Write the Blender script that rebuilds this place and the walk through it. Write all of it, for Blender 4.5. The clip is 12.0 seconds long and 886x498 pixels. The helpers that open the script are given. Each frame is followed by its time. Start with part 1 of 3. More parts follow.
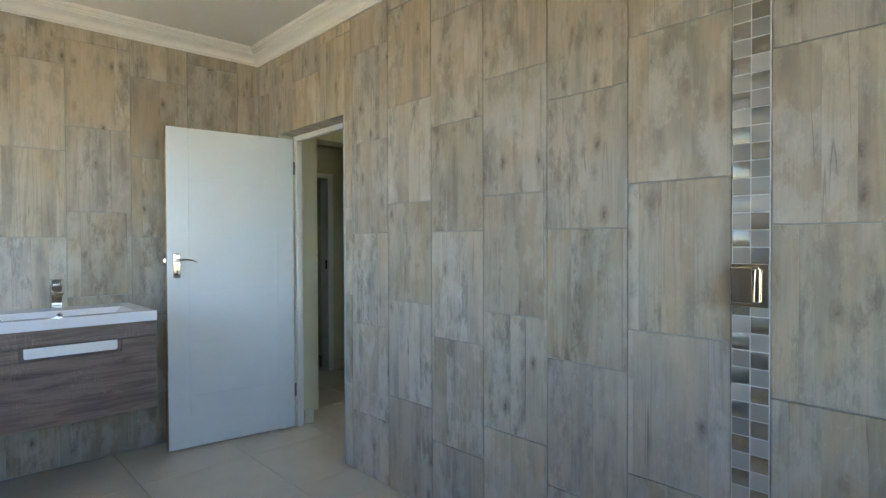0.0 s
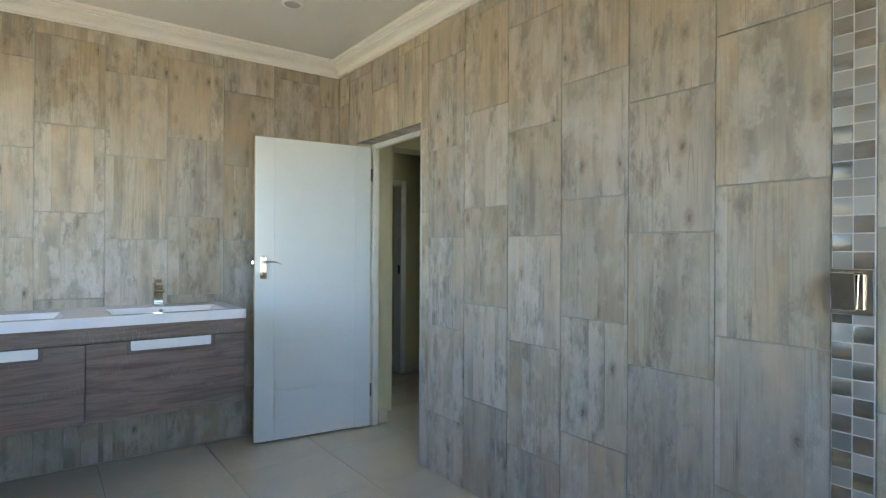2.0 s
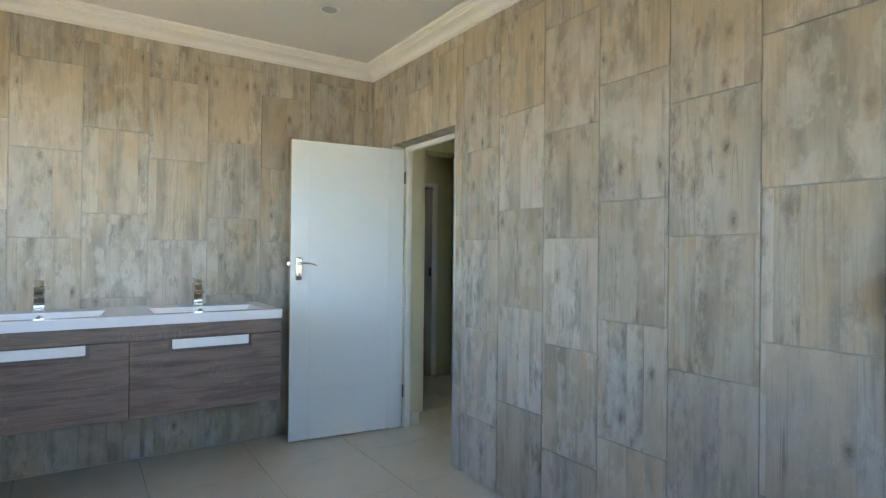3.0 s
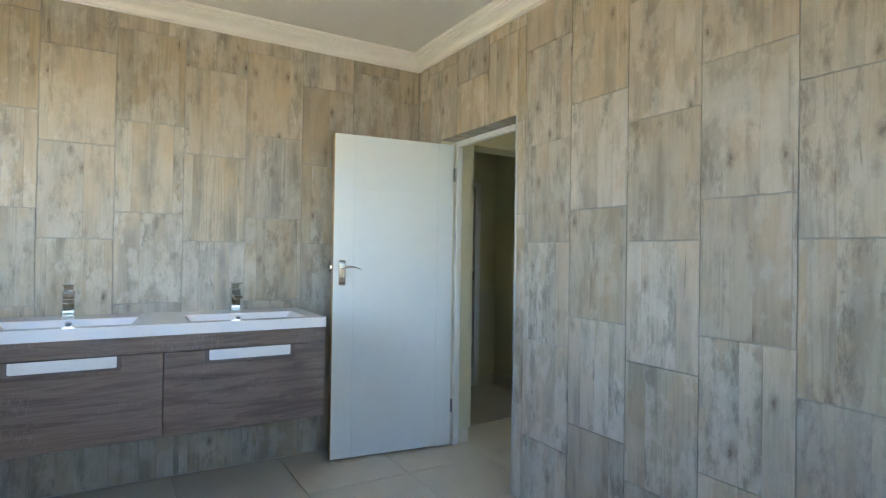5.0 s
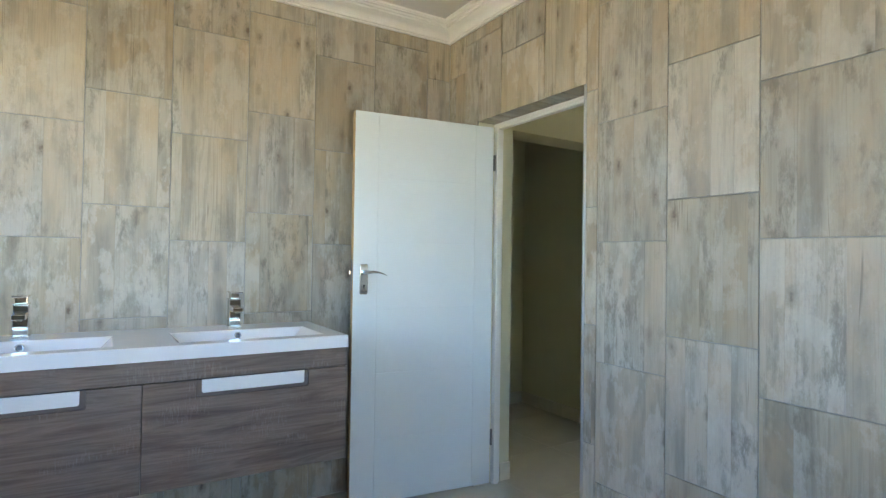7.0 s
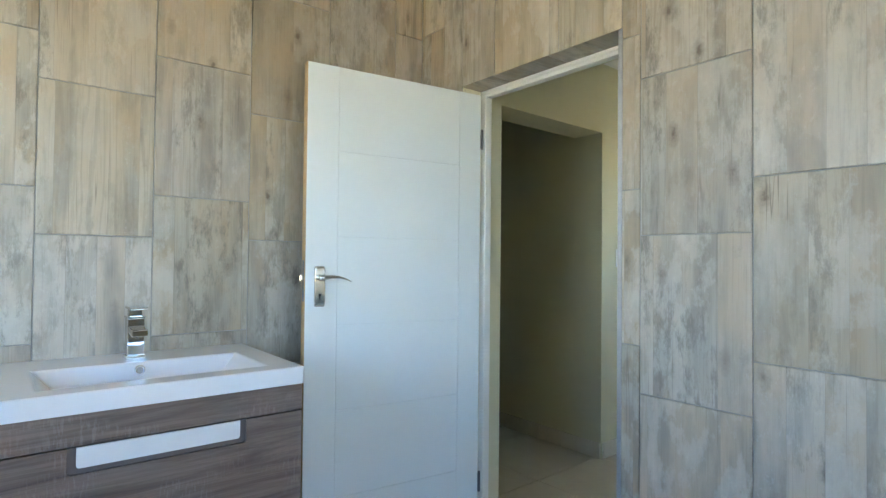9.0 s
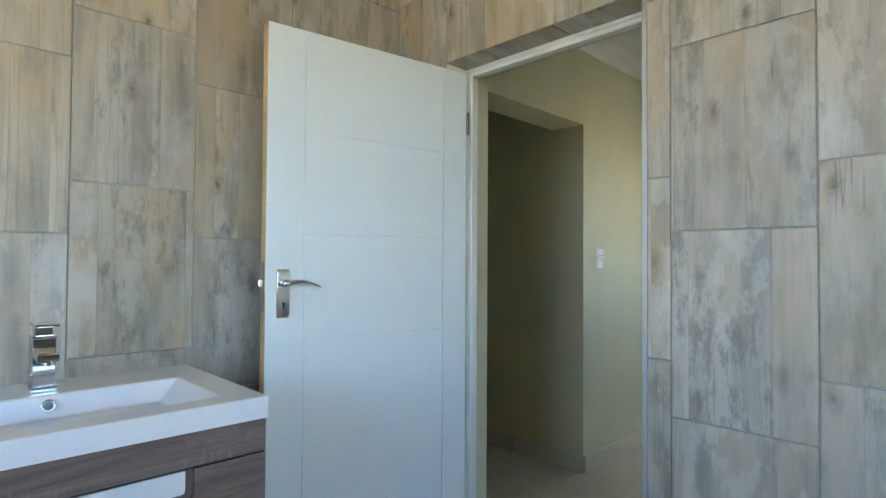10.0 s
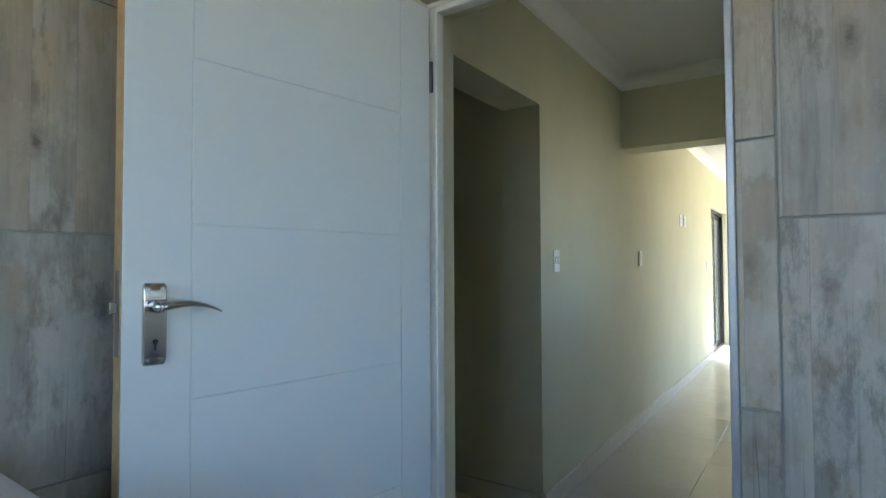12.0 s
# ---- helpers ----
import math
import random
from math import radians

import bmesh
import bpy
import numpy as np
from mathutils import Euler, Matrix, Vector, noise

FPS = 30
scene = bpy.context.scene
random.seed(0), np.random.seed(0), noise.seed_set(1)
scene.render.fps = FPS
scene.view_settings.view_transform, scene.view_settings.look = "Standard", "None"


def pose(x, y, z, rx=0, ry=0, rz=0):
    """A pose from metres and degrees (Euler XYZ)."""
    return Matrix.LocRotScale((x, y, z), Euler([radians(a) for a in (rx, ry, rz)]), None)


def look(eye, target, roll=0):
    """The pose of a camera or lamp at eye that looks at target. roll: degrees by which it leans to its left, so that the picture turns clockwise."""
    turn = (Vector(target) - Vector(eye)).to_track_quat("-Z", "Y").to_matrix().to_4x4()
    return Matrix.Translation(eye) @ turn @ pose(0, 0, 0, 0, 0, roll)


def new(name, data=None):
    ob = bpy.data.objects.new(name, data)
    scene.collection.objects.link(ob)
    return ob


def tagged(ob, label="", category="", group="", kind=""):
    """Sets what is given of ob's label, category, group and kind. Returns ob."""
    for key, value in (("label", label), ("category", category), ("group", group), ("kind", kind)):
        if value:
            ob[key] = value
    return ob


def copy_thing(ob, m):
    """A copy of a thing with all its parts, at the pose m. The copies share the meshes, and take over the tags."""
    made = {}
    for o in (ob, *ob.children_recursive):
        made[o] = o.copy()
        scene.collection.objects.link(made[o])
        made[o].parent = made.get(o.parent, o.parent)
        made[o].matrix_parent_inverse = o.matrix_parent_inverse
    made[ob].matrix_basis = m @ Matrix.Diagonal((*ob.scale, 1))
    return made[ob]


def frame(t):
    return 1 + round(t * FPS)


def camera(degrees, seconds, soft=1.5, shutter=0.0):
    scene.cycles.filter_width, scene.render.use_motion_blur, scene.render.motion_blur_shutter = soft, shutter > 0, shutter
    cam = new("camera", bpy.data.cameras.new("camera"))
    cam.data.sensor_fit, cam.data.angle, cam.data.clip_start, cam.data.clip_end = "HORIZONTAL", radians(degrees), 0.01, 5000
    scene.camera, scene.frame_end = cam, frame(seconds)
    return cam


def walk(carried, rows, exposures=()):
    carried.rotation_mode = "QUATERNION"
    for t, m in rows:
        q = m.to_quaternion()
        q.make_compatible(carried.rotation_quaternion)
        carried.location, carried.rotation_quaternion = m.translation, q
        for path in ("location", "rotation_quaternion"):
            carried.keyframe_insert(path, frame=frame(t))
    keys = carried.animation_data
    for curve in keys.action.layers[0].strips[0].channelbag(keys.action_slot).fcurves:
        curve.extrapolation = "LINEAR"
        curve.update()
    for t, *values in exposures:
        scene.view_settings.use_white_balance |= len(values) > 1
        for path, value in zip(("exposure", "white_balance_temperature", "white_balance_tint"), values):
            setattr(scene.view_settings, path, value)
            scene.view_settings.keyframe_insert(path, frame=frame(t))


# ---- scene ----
cam = camera(77.2, 12.0, soft=1.3)
PATH = [
    (0, (0.043, 0.095, 1.319), (1.407, 1.558, 1.290), -0.22),
    (0.5, (0.040, 0.068, 1.306), (1.351, 1.578, 1.289), -0.12),
    (1, (0.027, 0.073, 1.298), (1.292, 1.622, 1.289), 0.02),
    (1.5, (0.004, 0.088, 1.293), (1.227, 1.670, 1.293), 0.21),
    (2, (-0.021, 0.098, 1.297), (1.160, 1.712, 1.298), 0.31),
    (2.5, (-0.038, 0.105, 1.297), (1.101, 1.749, 1.301), 0.48),
    (3, (-0.052, 0.116, 1.292), (1.047, 1.787, 1.303), 0.62),
    (3.5, (-0.058, 0.148, 1.277), (1.003, 1.844, 1.297), 0.59),
    (5.5, (-0.027, 0.637, 1.300), (0.995, 2.356, 1.318), 0.90),
    (6, (-0.004, 0.798, 1.298), (1.016, 2.519, 1.318), 0.86),
    (6.5, (0.020, 0.945, 1.301), (1.045, 2.663, 1.322), 0.83),
    (7, (0.047, 1.120, 1.286), (1.090, 2.826, 1.318), 0.87),
    (9, (0.230, 1.790, 1.278), (1.472, 3.357, 1.317), 0.59),
    (9.5, (0.280, 1.974, 1.280), (1.594, 3.481, 1.320), 0.43),
    (10, (0.330, 2.130, 1.276), (1.713, 3.574, 1.321), 0.35),
    (10.5, (0.414, 2.294, 1.281), (1.855, 3.681, 1.330), 0.26),
    (11, (0.484, 2.439, 1.280), (1.980, 3.766, 1.335), 0.08),
    (11.5, (0.573, 2.578, 1.282), (2.125, 3.838, 1.339), -0.02),
    (12, (0.656, 2.702, 1.279), (2.275, 3.875, 1.338), -0.25),
]
walk(cam, [(t, look(eye, target, roll)) for t, eye, target, roll in PATH], exposures=[(0.0, 3.14, 5840, 13.5), (3.0, 3.25, 5870, 13.5), (6.5, 3.39, 5850, 13), (9.0, 3.50, 5740, 12.5), (10.5, 3.17, 5600, 12), (11.0, 3.02, 5530, 12), (12.0, 2.55, 5340, 12)])

# ---- world, sun ----
SUN_ELEV, SUN_AZ = 56.0, 45.0            # degrees; azimuth from +y towards +x
world = bpy.data.worlds.new("sky")
scene.world = world
world.use_nodes = True
wn = world.node_tree
bg = wn.nodes["Background"]
sky = wn.nodes.new("ShaderNodeTexSky")
sky.sky_type = "NISHITA"
sky.sun_disc = False
sky.sun_elevation = radians(SUN_ELEV)
sky.sun_rotation = radians(SUN_AZ)
sky.dust_density = 0.3
sky.ozone_density = 3.4
wn.links.new(sky.outputs[0], bg.inputs[0])
bg.inputs[1].default_value = 0.15
sun = new("sun", bpy.data.lights.new("sun", "SUN"))
sun.data.energy = 5.0
sun.data.angle = radians(0.5)
sun.data.color = (1.0, 0.94, 0.86)
se, sa = radians(SUN_ELEV), radians(SUN_AZ)
sun.matrix_world = look((20 * math.cos(se) * math.sin(sa), 20 * math.cos(se) * math.cos(sa), 20 * math.sin(se)), (0, 0, 0))


# ---- materials ----
def nodes_of(name, rough=0.5, metal=0.0, color=(0.8, 0.8, 0.8)):
    m = bpy.data.materials.new(name)
    m.use_nodes = True
    b = m.node_tree.nodes["Principled BSDF"]
    b.inputs["Base Color"].default_value = (*color, 1)
    b.inputs["Roughness"].default_value = rough
    b.inputs["Metallic"].default_value = metal
    return m, m.node_tree.nodes, m.node_tree.links, b


def math_node(N, L, op, a, b=None, c=None):
    n = N.new("ShaderNodeMath")
    n.operation = op
    for i, v in enumerate((a, b, c)):
        if v is None:
            continue
        if isinstance(v, (int, float)):
            n.inputs[i].default_value = v
        else:
            L.new(v, n.inputs[i])
    return n.outputs[0]


def mix_color(N, L, fac, a, b, mode="MIX"):
    n = N.new("ShaderNodeMix")
    n.data_type = "RGBA"
    n.blend_type = mode
    for sock, v in ((n.inputs[0], fac), (n.inputs[6], a), (n.inputs[7], b)):
        if isinstance(v, (int, float)):
            sock.default_value = v
        elif isinstance(v, tuple):
            sock.default_value = (*v, 1)
        else:
            L.new(v, sock)
    return n.outputs[2]


def ramp(N, L, fac, stops):
    n = N.new("ShaderNodeValToRGB")
    el = n.color_ramp.elements
    while len(el) < len(stops):
        el.new(0.5)
    for e, (p, c) in zip(el, stops):
        e.position = p
        e.color = (*c, 1) if isinstance(c, tuple) else (c, c, c, 1)
    L.new(fac, n.inputs[0])
    return n.outputs[0]


def noise_tex(N, L, vec, scale, detail=4.0, rough=0.6, dist=0.0):
    n = N.new("ShaderNodeTexNoise")
    n.inputs["Scale"].default_value = scale
    n.inputs["Detail"].default_value = detail
    n.inputs["Roughness"].default_value = rough
    n.inputs["Distortion"].default_value = dist
    if vec is not None:
        L.new(vec, n.inputs["Vector"])
    return n.outputs["Fac"]


def scaled(N, L, vec, s):
    n = N.new("ShaderNodeVectorMath")
    n.operation = "MULTIPLY"
    n.inputs[1].default_value = s
    L.new(vec, n.inputs[0])
    return n.outputs[0]


def bump(N, L, b, height, strength=0.2, dist=0.002):
    n = N.new("ShaderNodeBump")
    n.inputs["Strength"].default_value = strength
    n.inputs["Distance"].default_value = dist
    L.new(height, n.inputs["Height"])
    L.new(n.outputs[0], b.inputs["Normal"])


def object_coords(N):
    return N.new("ShaderNodeTexCoord").outputs["Object"]


def wood_tile():
    """Glazed wall tile printed with weathered, whitewashed upright boards."""
    m, N, L, b = nodes_of("weathered_board_tile", 0.42)
    co = object_coords(N)
    rnd = N.new("ShaderNodeObjectInfo").outputs["Random"]
    sep = N.new("ShaderNodeSeparateXYZ")
    L.new(co, sep.inputs[0])
    # boards of unlike widths, each with its own tone and its own stains
    bend = math_node(N, L, "MULTIPLY", math_node(N, L, "SINE", math_node(N, L, "ADD", math_node(N, L, "MULTIPLY", sep.outputs[0], 13.0), math_node(N, L, "MULTIPLY", rnd, 60.0))), 0.42)
    u = math_node(N, L, "ADD", math_node(N, L, "ADD", math_node(N, L, "MULTIPLY", sep.outputs[0], 7.2), bend), math_node(N, L, "MULTIPLY", rnd, 17.3))
    cell = N.new("ShaderNodeCombineXYZ")
    L.new(math_node(N, L, "FLOOR", u), cell.inputs[0])
    L.new(math_node(N, L, "MULTIPLY", rnd, 999.0), cell.inputs[1])
    w = N.new("ShaderNodeTexWhiteNoise")
    w.noise_dimensions = "2D"
    L.new(cell.outputs[0], w.inputs["Vector"])
    tone, tone_rgb = w.outputs["Value"], N.new("ShaderNodeSeparateColor")
    L.new(w.outputs["Color"], tone_rgb.inputs[0])
    edge = math_node(N, L, "FRACT", u)
    seam = math_node(N, L, "LESS_THAN", math_node(N, L, "MINIMUM", edge, math_node(N, L, "SUBTRACT", 1.0, edge)), 0.011)
    off = N.new("ShaderNodeCombineXYZ")
    L.new(math_node(N, L, "MULTIPLY", tone, 37.0), off.inputs[0])
    L.new(math_node(N, L, "MULTIPLY", rnd, 91.0), off.inputs[1])
    L.new(math_node(N, L, "MULTIPLY", tone_rgb.outputs[1], 53.0), off.inputs[2])
    add = N.new("ShaderNodeVectorMath")
    L.new(co, add.inputs[0])
    L.new(off.outputs[0], add.inputs[1])
    vec = add.outputs[0]
    base = ramp(N, L, tone, [(0.0, (0.395, 0.348, 0.27)), (0.25, (0.44, 0.383, 0.292)), (0.5, (0.46, 0.413, 0.325)), (0.75, (0.405, 0.375, 0.308)), (1.0, (0.475, 0.435, 0.352))])
    # broad soft stains running down the boards
    band = noise_tex(N, L, scaled(N, L, vec, (1.0, 1.0, 0.13)), 13.0, 4.0, 0.52, 0.3)
    base = mix_color(N, L, ramp(N, L, band, [(0.33, 0.70), (0.51, 0.0)]), base, (0.225, 0.21, 0.172))
    base = mix_color(N, L, ramp(N, L, band, [(0.53, 0.0), (0.72, 0.35)]), base, (0.57, 0.53, 0.44))
    # fine straight grain
    grain = noise_tex(N, L, scaled(N, L, vec, (1.0, 1.0, 0.03)), 170.0, 3.0, 0.55, 0.4)
    base = mix_color(N, L, ramp(N, L, grain, [(0.36, 0.24), (0.48, 0.0)]), base, (0.24, 0.21, 0.165))
    # flame figure on some boards
    flame = N.new("ShaderNodeTexWave")
    flame.bands_direction = "X"
    flame.inputs["Scale"].default_value = 13.0
    flame.inputs["Distortion"].default_value = 9.0
    flame.inputs["Detail"].default_value = 2.0
    flame.inputs["Detail Scale"].default_value = 1.2
    L.new(scaled(N, L, vec, (1.0, 1.0, 0.1)), flame.inputs["Vector"])
    some = ramp(N, L, tone_rgb.outputs[1], [(0.66, 0.0), (0.8, 0.28)])
    base = mix_color(N, L, math_node(N, L, "MULTIPLY", ramp(N, L, flame.outputs["Fac"], [(0.1, 1.0), (0.3, 0.0)]), some), base, (0.23, 0.20, 0.16))
    # warm ochre patches
    ochre = noise_tex(N, L, scaled(N, L, vec, (1.0, 1.0, 0.45)), 8.0, 5.0, 0.58)
    base = mix_color(N, L, ramp(N, L, ochre, [(0.47, 0.0), (0.66, 0.55)]), base, (0.49, 0.395, 0.275))
    # rubbed whitewash with crisp flaking edges, heavy on some boards
    white = noise_tex(N, L, scaled(N, L, vec, (1.0, 1.0, 0.55)), 8.0, 9.0, 0.64, 0.1)
    washed = ramp(N, L, tone_rgb.outputs[2], [(0.35, 0.3), (0.65, 1.0)])
    base = mix_color(N, L, math_node(N, L, "MULTIPLY", ramp(N, L, white, [(0.48, 0.0), (0.53, 0.33), (0.59, 0.42), (0.67, 0.68)]), washed), base, (0.60, 0.58, 0.515))
    # mottled dark mildew in clouds, ragged at the edges
    smudge = noise_tex(N, L, scaled(N, L, vec, (1.0, 1.0, 0.34)), 20.0, 11.0, 0.74, 0.1)
    cloud = noise_tex(N, L, scaled(N, L, vec, (1.0, 1.0, 0.5)), 4.5, 3.0, 0.55)
    strong = math_node(N, L, "MULTIPLY", ramp(N, L, tone_rgb.outputs[0], [(0.25, 0.25), (0.7, 1.0)]), ramp(N, L, cloud, [(0.42, 0.15), (0.58, 1.0)]))
    base = mix_color(N, L, math_node(N, L, "MULTIPLY", ramp(N, L, smudge, [(0.39, 0.78), (0.51, 0.0)]), strong), base, (0.19, 0.175, 0.142))
    # specks of flaked wash among the stains
    flake = noise_tex(N, L, scaled(N, L, vec, (1.0, 1.0, 0.6)), 70.0, 6.0, 0.7)
    base = mix_color(N, L, math_node(N, L, "MULTIPLY", ramp(N, L, flake, [(0.57, 0.0), (0.64, 0.2)]), ramp(N, L, white, [(0.46, 0.0), (0.54, 1.0)])), base, (0.62, 0.60, 0.53))
    # thin drying cracks along the board
    crack = noise_tex(N, L, scaled(N, L, vec, (1.0, 1.0, 0.022)), 20.0, 2.0, 0.5, 0.15)
    line = math_node(N, L, "ABSOLUTE", math_node(N, L, "SUBTRACT", crack, 0.5))
    where = noise_tex(N, L, scaled(N, L, vec, (1.0, 1.0, 0.3)), 9.0, 3.0, 0.55)
    base = mix_color(N, L, math_node(N, L, "MULTIPLY", ramp(N, L, line, [(0.002, 0.6), (0.008, 0.0)]), ramp(N, L, where, [(0.56, 0.0), (0.66, 1.0)])), base, (0.13, 0.11, 0.09))
    # small dark knots with a stained halo
    v = N.new("ShaderNodeTexVoronoi")
    v.inputs["Scale"].default_value = 6.0
    L.new(scaled(N, L, vec, (1.5, 1.0, 0.75)), v.inputs["Vector"])
    knot = math_node(N, L, "ADD", v.outputs["Distance"], math_node(N, L, "MULTIPLY", math_node(N, L, "SUBTRACT", noise_tex(N, L, vec, 70.0, 3.0), 0.5), 0.2))
    base = mix_color(N, L, ramp(N, L, knot, [(0.03, 0.9), (0.09, 0.42), (0.22, 0.0)]), base, (0.15, 0.125, 0.095))
    base = mix_color(N, L, math_node(N, L, "MULTIPLY", seam, ramp(N, L, tone_rgb.outputs[0], [(0.3, 0.03), (0.8, 0.26)])), base, (0.15, 0.13, 0.105))
    hsv = N.new("ShaderNodeHueSaturation")
    L.new(math_node(N, L, "ADD", math_node(N, L, "MULTIPLY", math_node(N, L, "FRACT", math_node(N, L, "MULTIPLY", rnd, 7.7)), 0.38), 0.96), hsv.inputs["Saturation"])
    L.new(math_node(N, L, "ADD", math_node(N, L, "MULTIPLY", math_node(N, L, "FRACT", math_node(N, L, "MULTIPLY", rnd, 13.1)), 0.22), 0.90), hsv.inputs["Value"])
    L.new(base, hsv.inputs["Color"])
    L.new(hsv.outputs[0], b.inputs["Base Color"])
    L.new(ramp(N, L, smudge, [(0.3, 0.5), (0.7, 0.34)]), b.inputs["Roughness"])
    bump(N, L, b, grain, 0.08, 0.0008)
    return m


def vanity_wood():
    m, N, L, b = nodes_of("smoked_oak_veneer", 0.48)
    co = object_coords(N)
    info = N.new("ShaderNodeObjectInfo").outputs["Random"]
    off = N.new("ShaderNodeCombineXYZ")
    L.new(math_node(N, L, "MULTIPLY", info, 31.0), off.inputs[0])
    L.new(math_node(N, L, "MULTIPLY", info, 11.0), off.inputs[2])
    add = N.new("ShaderNodeVectorMath")
    L.new(co, add.inputs[0])
    L.new(off.outputs[0], add.inputs[1])
    vec = add.outputs[0]
    g1 = noise_tex(N, L, scaled(N, L, vec, (0.075, 1, 1)), 22.0, 8.0, 0.68, 0.9)
    g2 = noise_tex(N, L, scaled(N, L, vec, (0.03, 1, 1)), 130.0, 5.0, 0.7)
    base = ramp(N, L, g1, [(0.30, (0.095, 0.064, 0.046)), (0.44, (0.165, 0.117, 0.087)), (0.56, (0.235, 0.175, 0.135)), (0.72, (0.14, 0.097, 0.072))])
    base = mix_color(N, L, ramp(N, L, g2, [(0.35, 0.32), (0.55, 0.0)]), base, (0.06, 0.046, 0.04))
    # pale saw marks across the grain, in patches
    saw = noise_tex(N, L, scaled(N, L, vec, (1, 1, 0.2)), 150.0, 3.0, 0.6)
    patch = noise_tex(N, L, scaled(N, L, vec, (0.5, 1, 1)), 8.0, 3.0, 0.55)
    f = math_node(N, L, "MULTIPLY", ramp(N, L, saw, [(0.5, 0.0), (0.62, 0.3)]), ramp(N, L, patch, [(0.53, 0.0), (0.62, 1.0)]))
    base = mix_color(N, L, f, base, (0.36, 0.31, 0.27))
    L.new(base, b.inputs["Base Color"])
    bump(N, L, b, g2, 0.15, 0.0008)
    return m


def plain(name, color, rough, metal=0.0, var=0.06, scale=6.0, bmp=0.0, bscale=300.0):
    """Paint, plaster, metal: one colour with slow blotches and fine relief."""
    m, N, L, b = nodes_of(name, rough, metal, color)
    co = object_coords(N)
    n1 = noise_tex(N, L, co, scale, 4.0, 0.6)
    dark = tuple(c * (1 - var) for c in color)
    lite = tuple(min(1.0, c * (1 + var)) for c in color)
    L.new(ramp(N, L, n1, [(0.3, dark), (0.7, lite)]), b.inputs["Base Color"])
    L.new(ramp(N, L, noise_tex(N, L, co, scale * 3, 3.0), [(0.3, max(0.02, rough * 0.88)), (0.7, min(1, rough * 1.12))]), b.inputs["Roughness"])
    if bmp:
        bump(N, L, b, noise_tex(N, L, co, bscale, 3.0), bmp, 0.001)
    return m


def floor_tile_mat():
    m, N, L, b = nodes_of("polished_cream_porcelain", 0.16)
    co = object_coords(N)
    rnd = N.new("ShaderNodeObjectInfo").outputs["Random"]
    n1 = noise_tex(N, L, co, 5.0, 5.0, 0.6)
    base = ramp(N, L, n1, [(0.3, (0.63, 0.585, 0.475)), (0.7, (0.70, 0.655, 0.54))])
    base = mix_color(N, L, math_node(N, L, "MULTIPLY", rnd, 0.25), base, (0.58, 0.55, 0.47))
    base = mix_color(N, L, ramp(N, L, noise_tex(N, L, co, 400.0, 2.0), [(0.6, 0.0), (0.75, 0.15)]), base, (0.36, 0.33, 0.27))
    L.new(base, b.inputs["Base Color"])
    L.new(ramp(N, L, noise_tex(N, L, co, 12.0, 4.0), [(0.3, 0.12), (0.7, 0.24)]), b.inputs["Roughness"])
    return m


def mosaic_mat(name, low, high):
    """Brushed steel; low and high: the roughness that varies from piece to piece."""
    m, N, L, b = nodes_of(name, 0.3, 1.0)
    rnd = N.new("ShaderNodeObjectInfo").outputs["Random"]
    base = ramp(N, L, rnd, [(0.0, (0.36, 0.345, 0.30)), (0.5, (0.46, 0.44, 0.39)), (1.0, (0.55, 0.53, 0.48))])
    L.new(base, b.inputs["Base Color"])
    L.new(ramp(N, L, rnd, [(0.0, high), (1.0, low)]), b.inputs["Roughness"])
    bump(N, L, b, noise_tex(N, L, scaled(N, L, object_coords(N), (0.03, 1, 1)), 900.0, 2.0), 0.12, 0.0005)
    return m


M_TILE = wood_tile()
M_WOOD = vanity_wood()
M_FLOOR = floor_tile_mat()
M_MOSAIC = mosaic_mat("polished_steel_mosaic", 0.2, 0.3)
M_MATT = mosaic_mat("matt_brushed_steel_mosaic", 0.5, 0.62)
M_GROUT = plain("grey_grout", (0.36, 0.36, 0.33), 0.9, var=0.12, scale=20, bmp=0.3)
M_FGROUT = plain("beige_floor_grout", (0.30, 0.275, 0.22), 0.9, var=0.12, scale=20)
M_MGROUT = plain("pale_mosaic_grout", (0.66, 0.65, 0.61), 0.85, var=0.08, scale=30)
M_CEIL = plain("ceiling_paint", (0.78, 0.77, 0.74), 0.9, var=0.02, scale=1.5, bmp=0.1, bscale=500)
M_CORNICE = plain("cornice_paint", (0.84, 0.83, 0.80), 0.6, var=0.02, scale=3)
M_CREAM = plain("cream_wall_paint", (0.665, 0.64, 0.45), 0.75, var=0.035, scale=2.0, bmp=0.15, bscale=260)
M_FRAME = plain("cream_enamel", (0.80, 0.79, 0.74), 0.35, var=0.03, scale=8)
M_DOOR = plain("white_door_paint", (0.75, 0.79, 0.78), 0.22, var=0.015, scale=3, bmp=0.03, bscale=60)
M_DOOREDGE = plain("raw_pine_edge", (0.50, 0.33, 0.15), 0.7, var=0.2, scale=14, bmp=0.2)
M_ACRYL = plain("white_cast_acrylic", (0.86, 0.86, 0.86), 0.14, var=0.01, scale=4)
M_WHITE = plain("white_plastic", (0.83, 0.83, 0.81), 0.35, var=0.02, scale=10)
M_CHROME = plain("chrome", (0.80, 0.80, 0.80), 0.06, 1.0, var=0.02, scale=30)
M_SATIN = plain("satin_chrome", (0.56, 0.55, 0.52), 0.13, 1.0, var=0.05, scale=40)
M_DARK = plain("black_plate_and_hole_shade", (0.02, 0.02, 0.02), 0.6)
M_GREY = plain("grey_groove_edge", (0.15, 0.122, 0.108), 0.5, var=0.1)
M_SHADE = plain("switch_gap_shade", (0.22, 0.22, 0.21), 0.6)
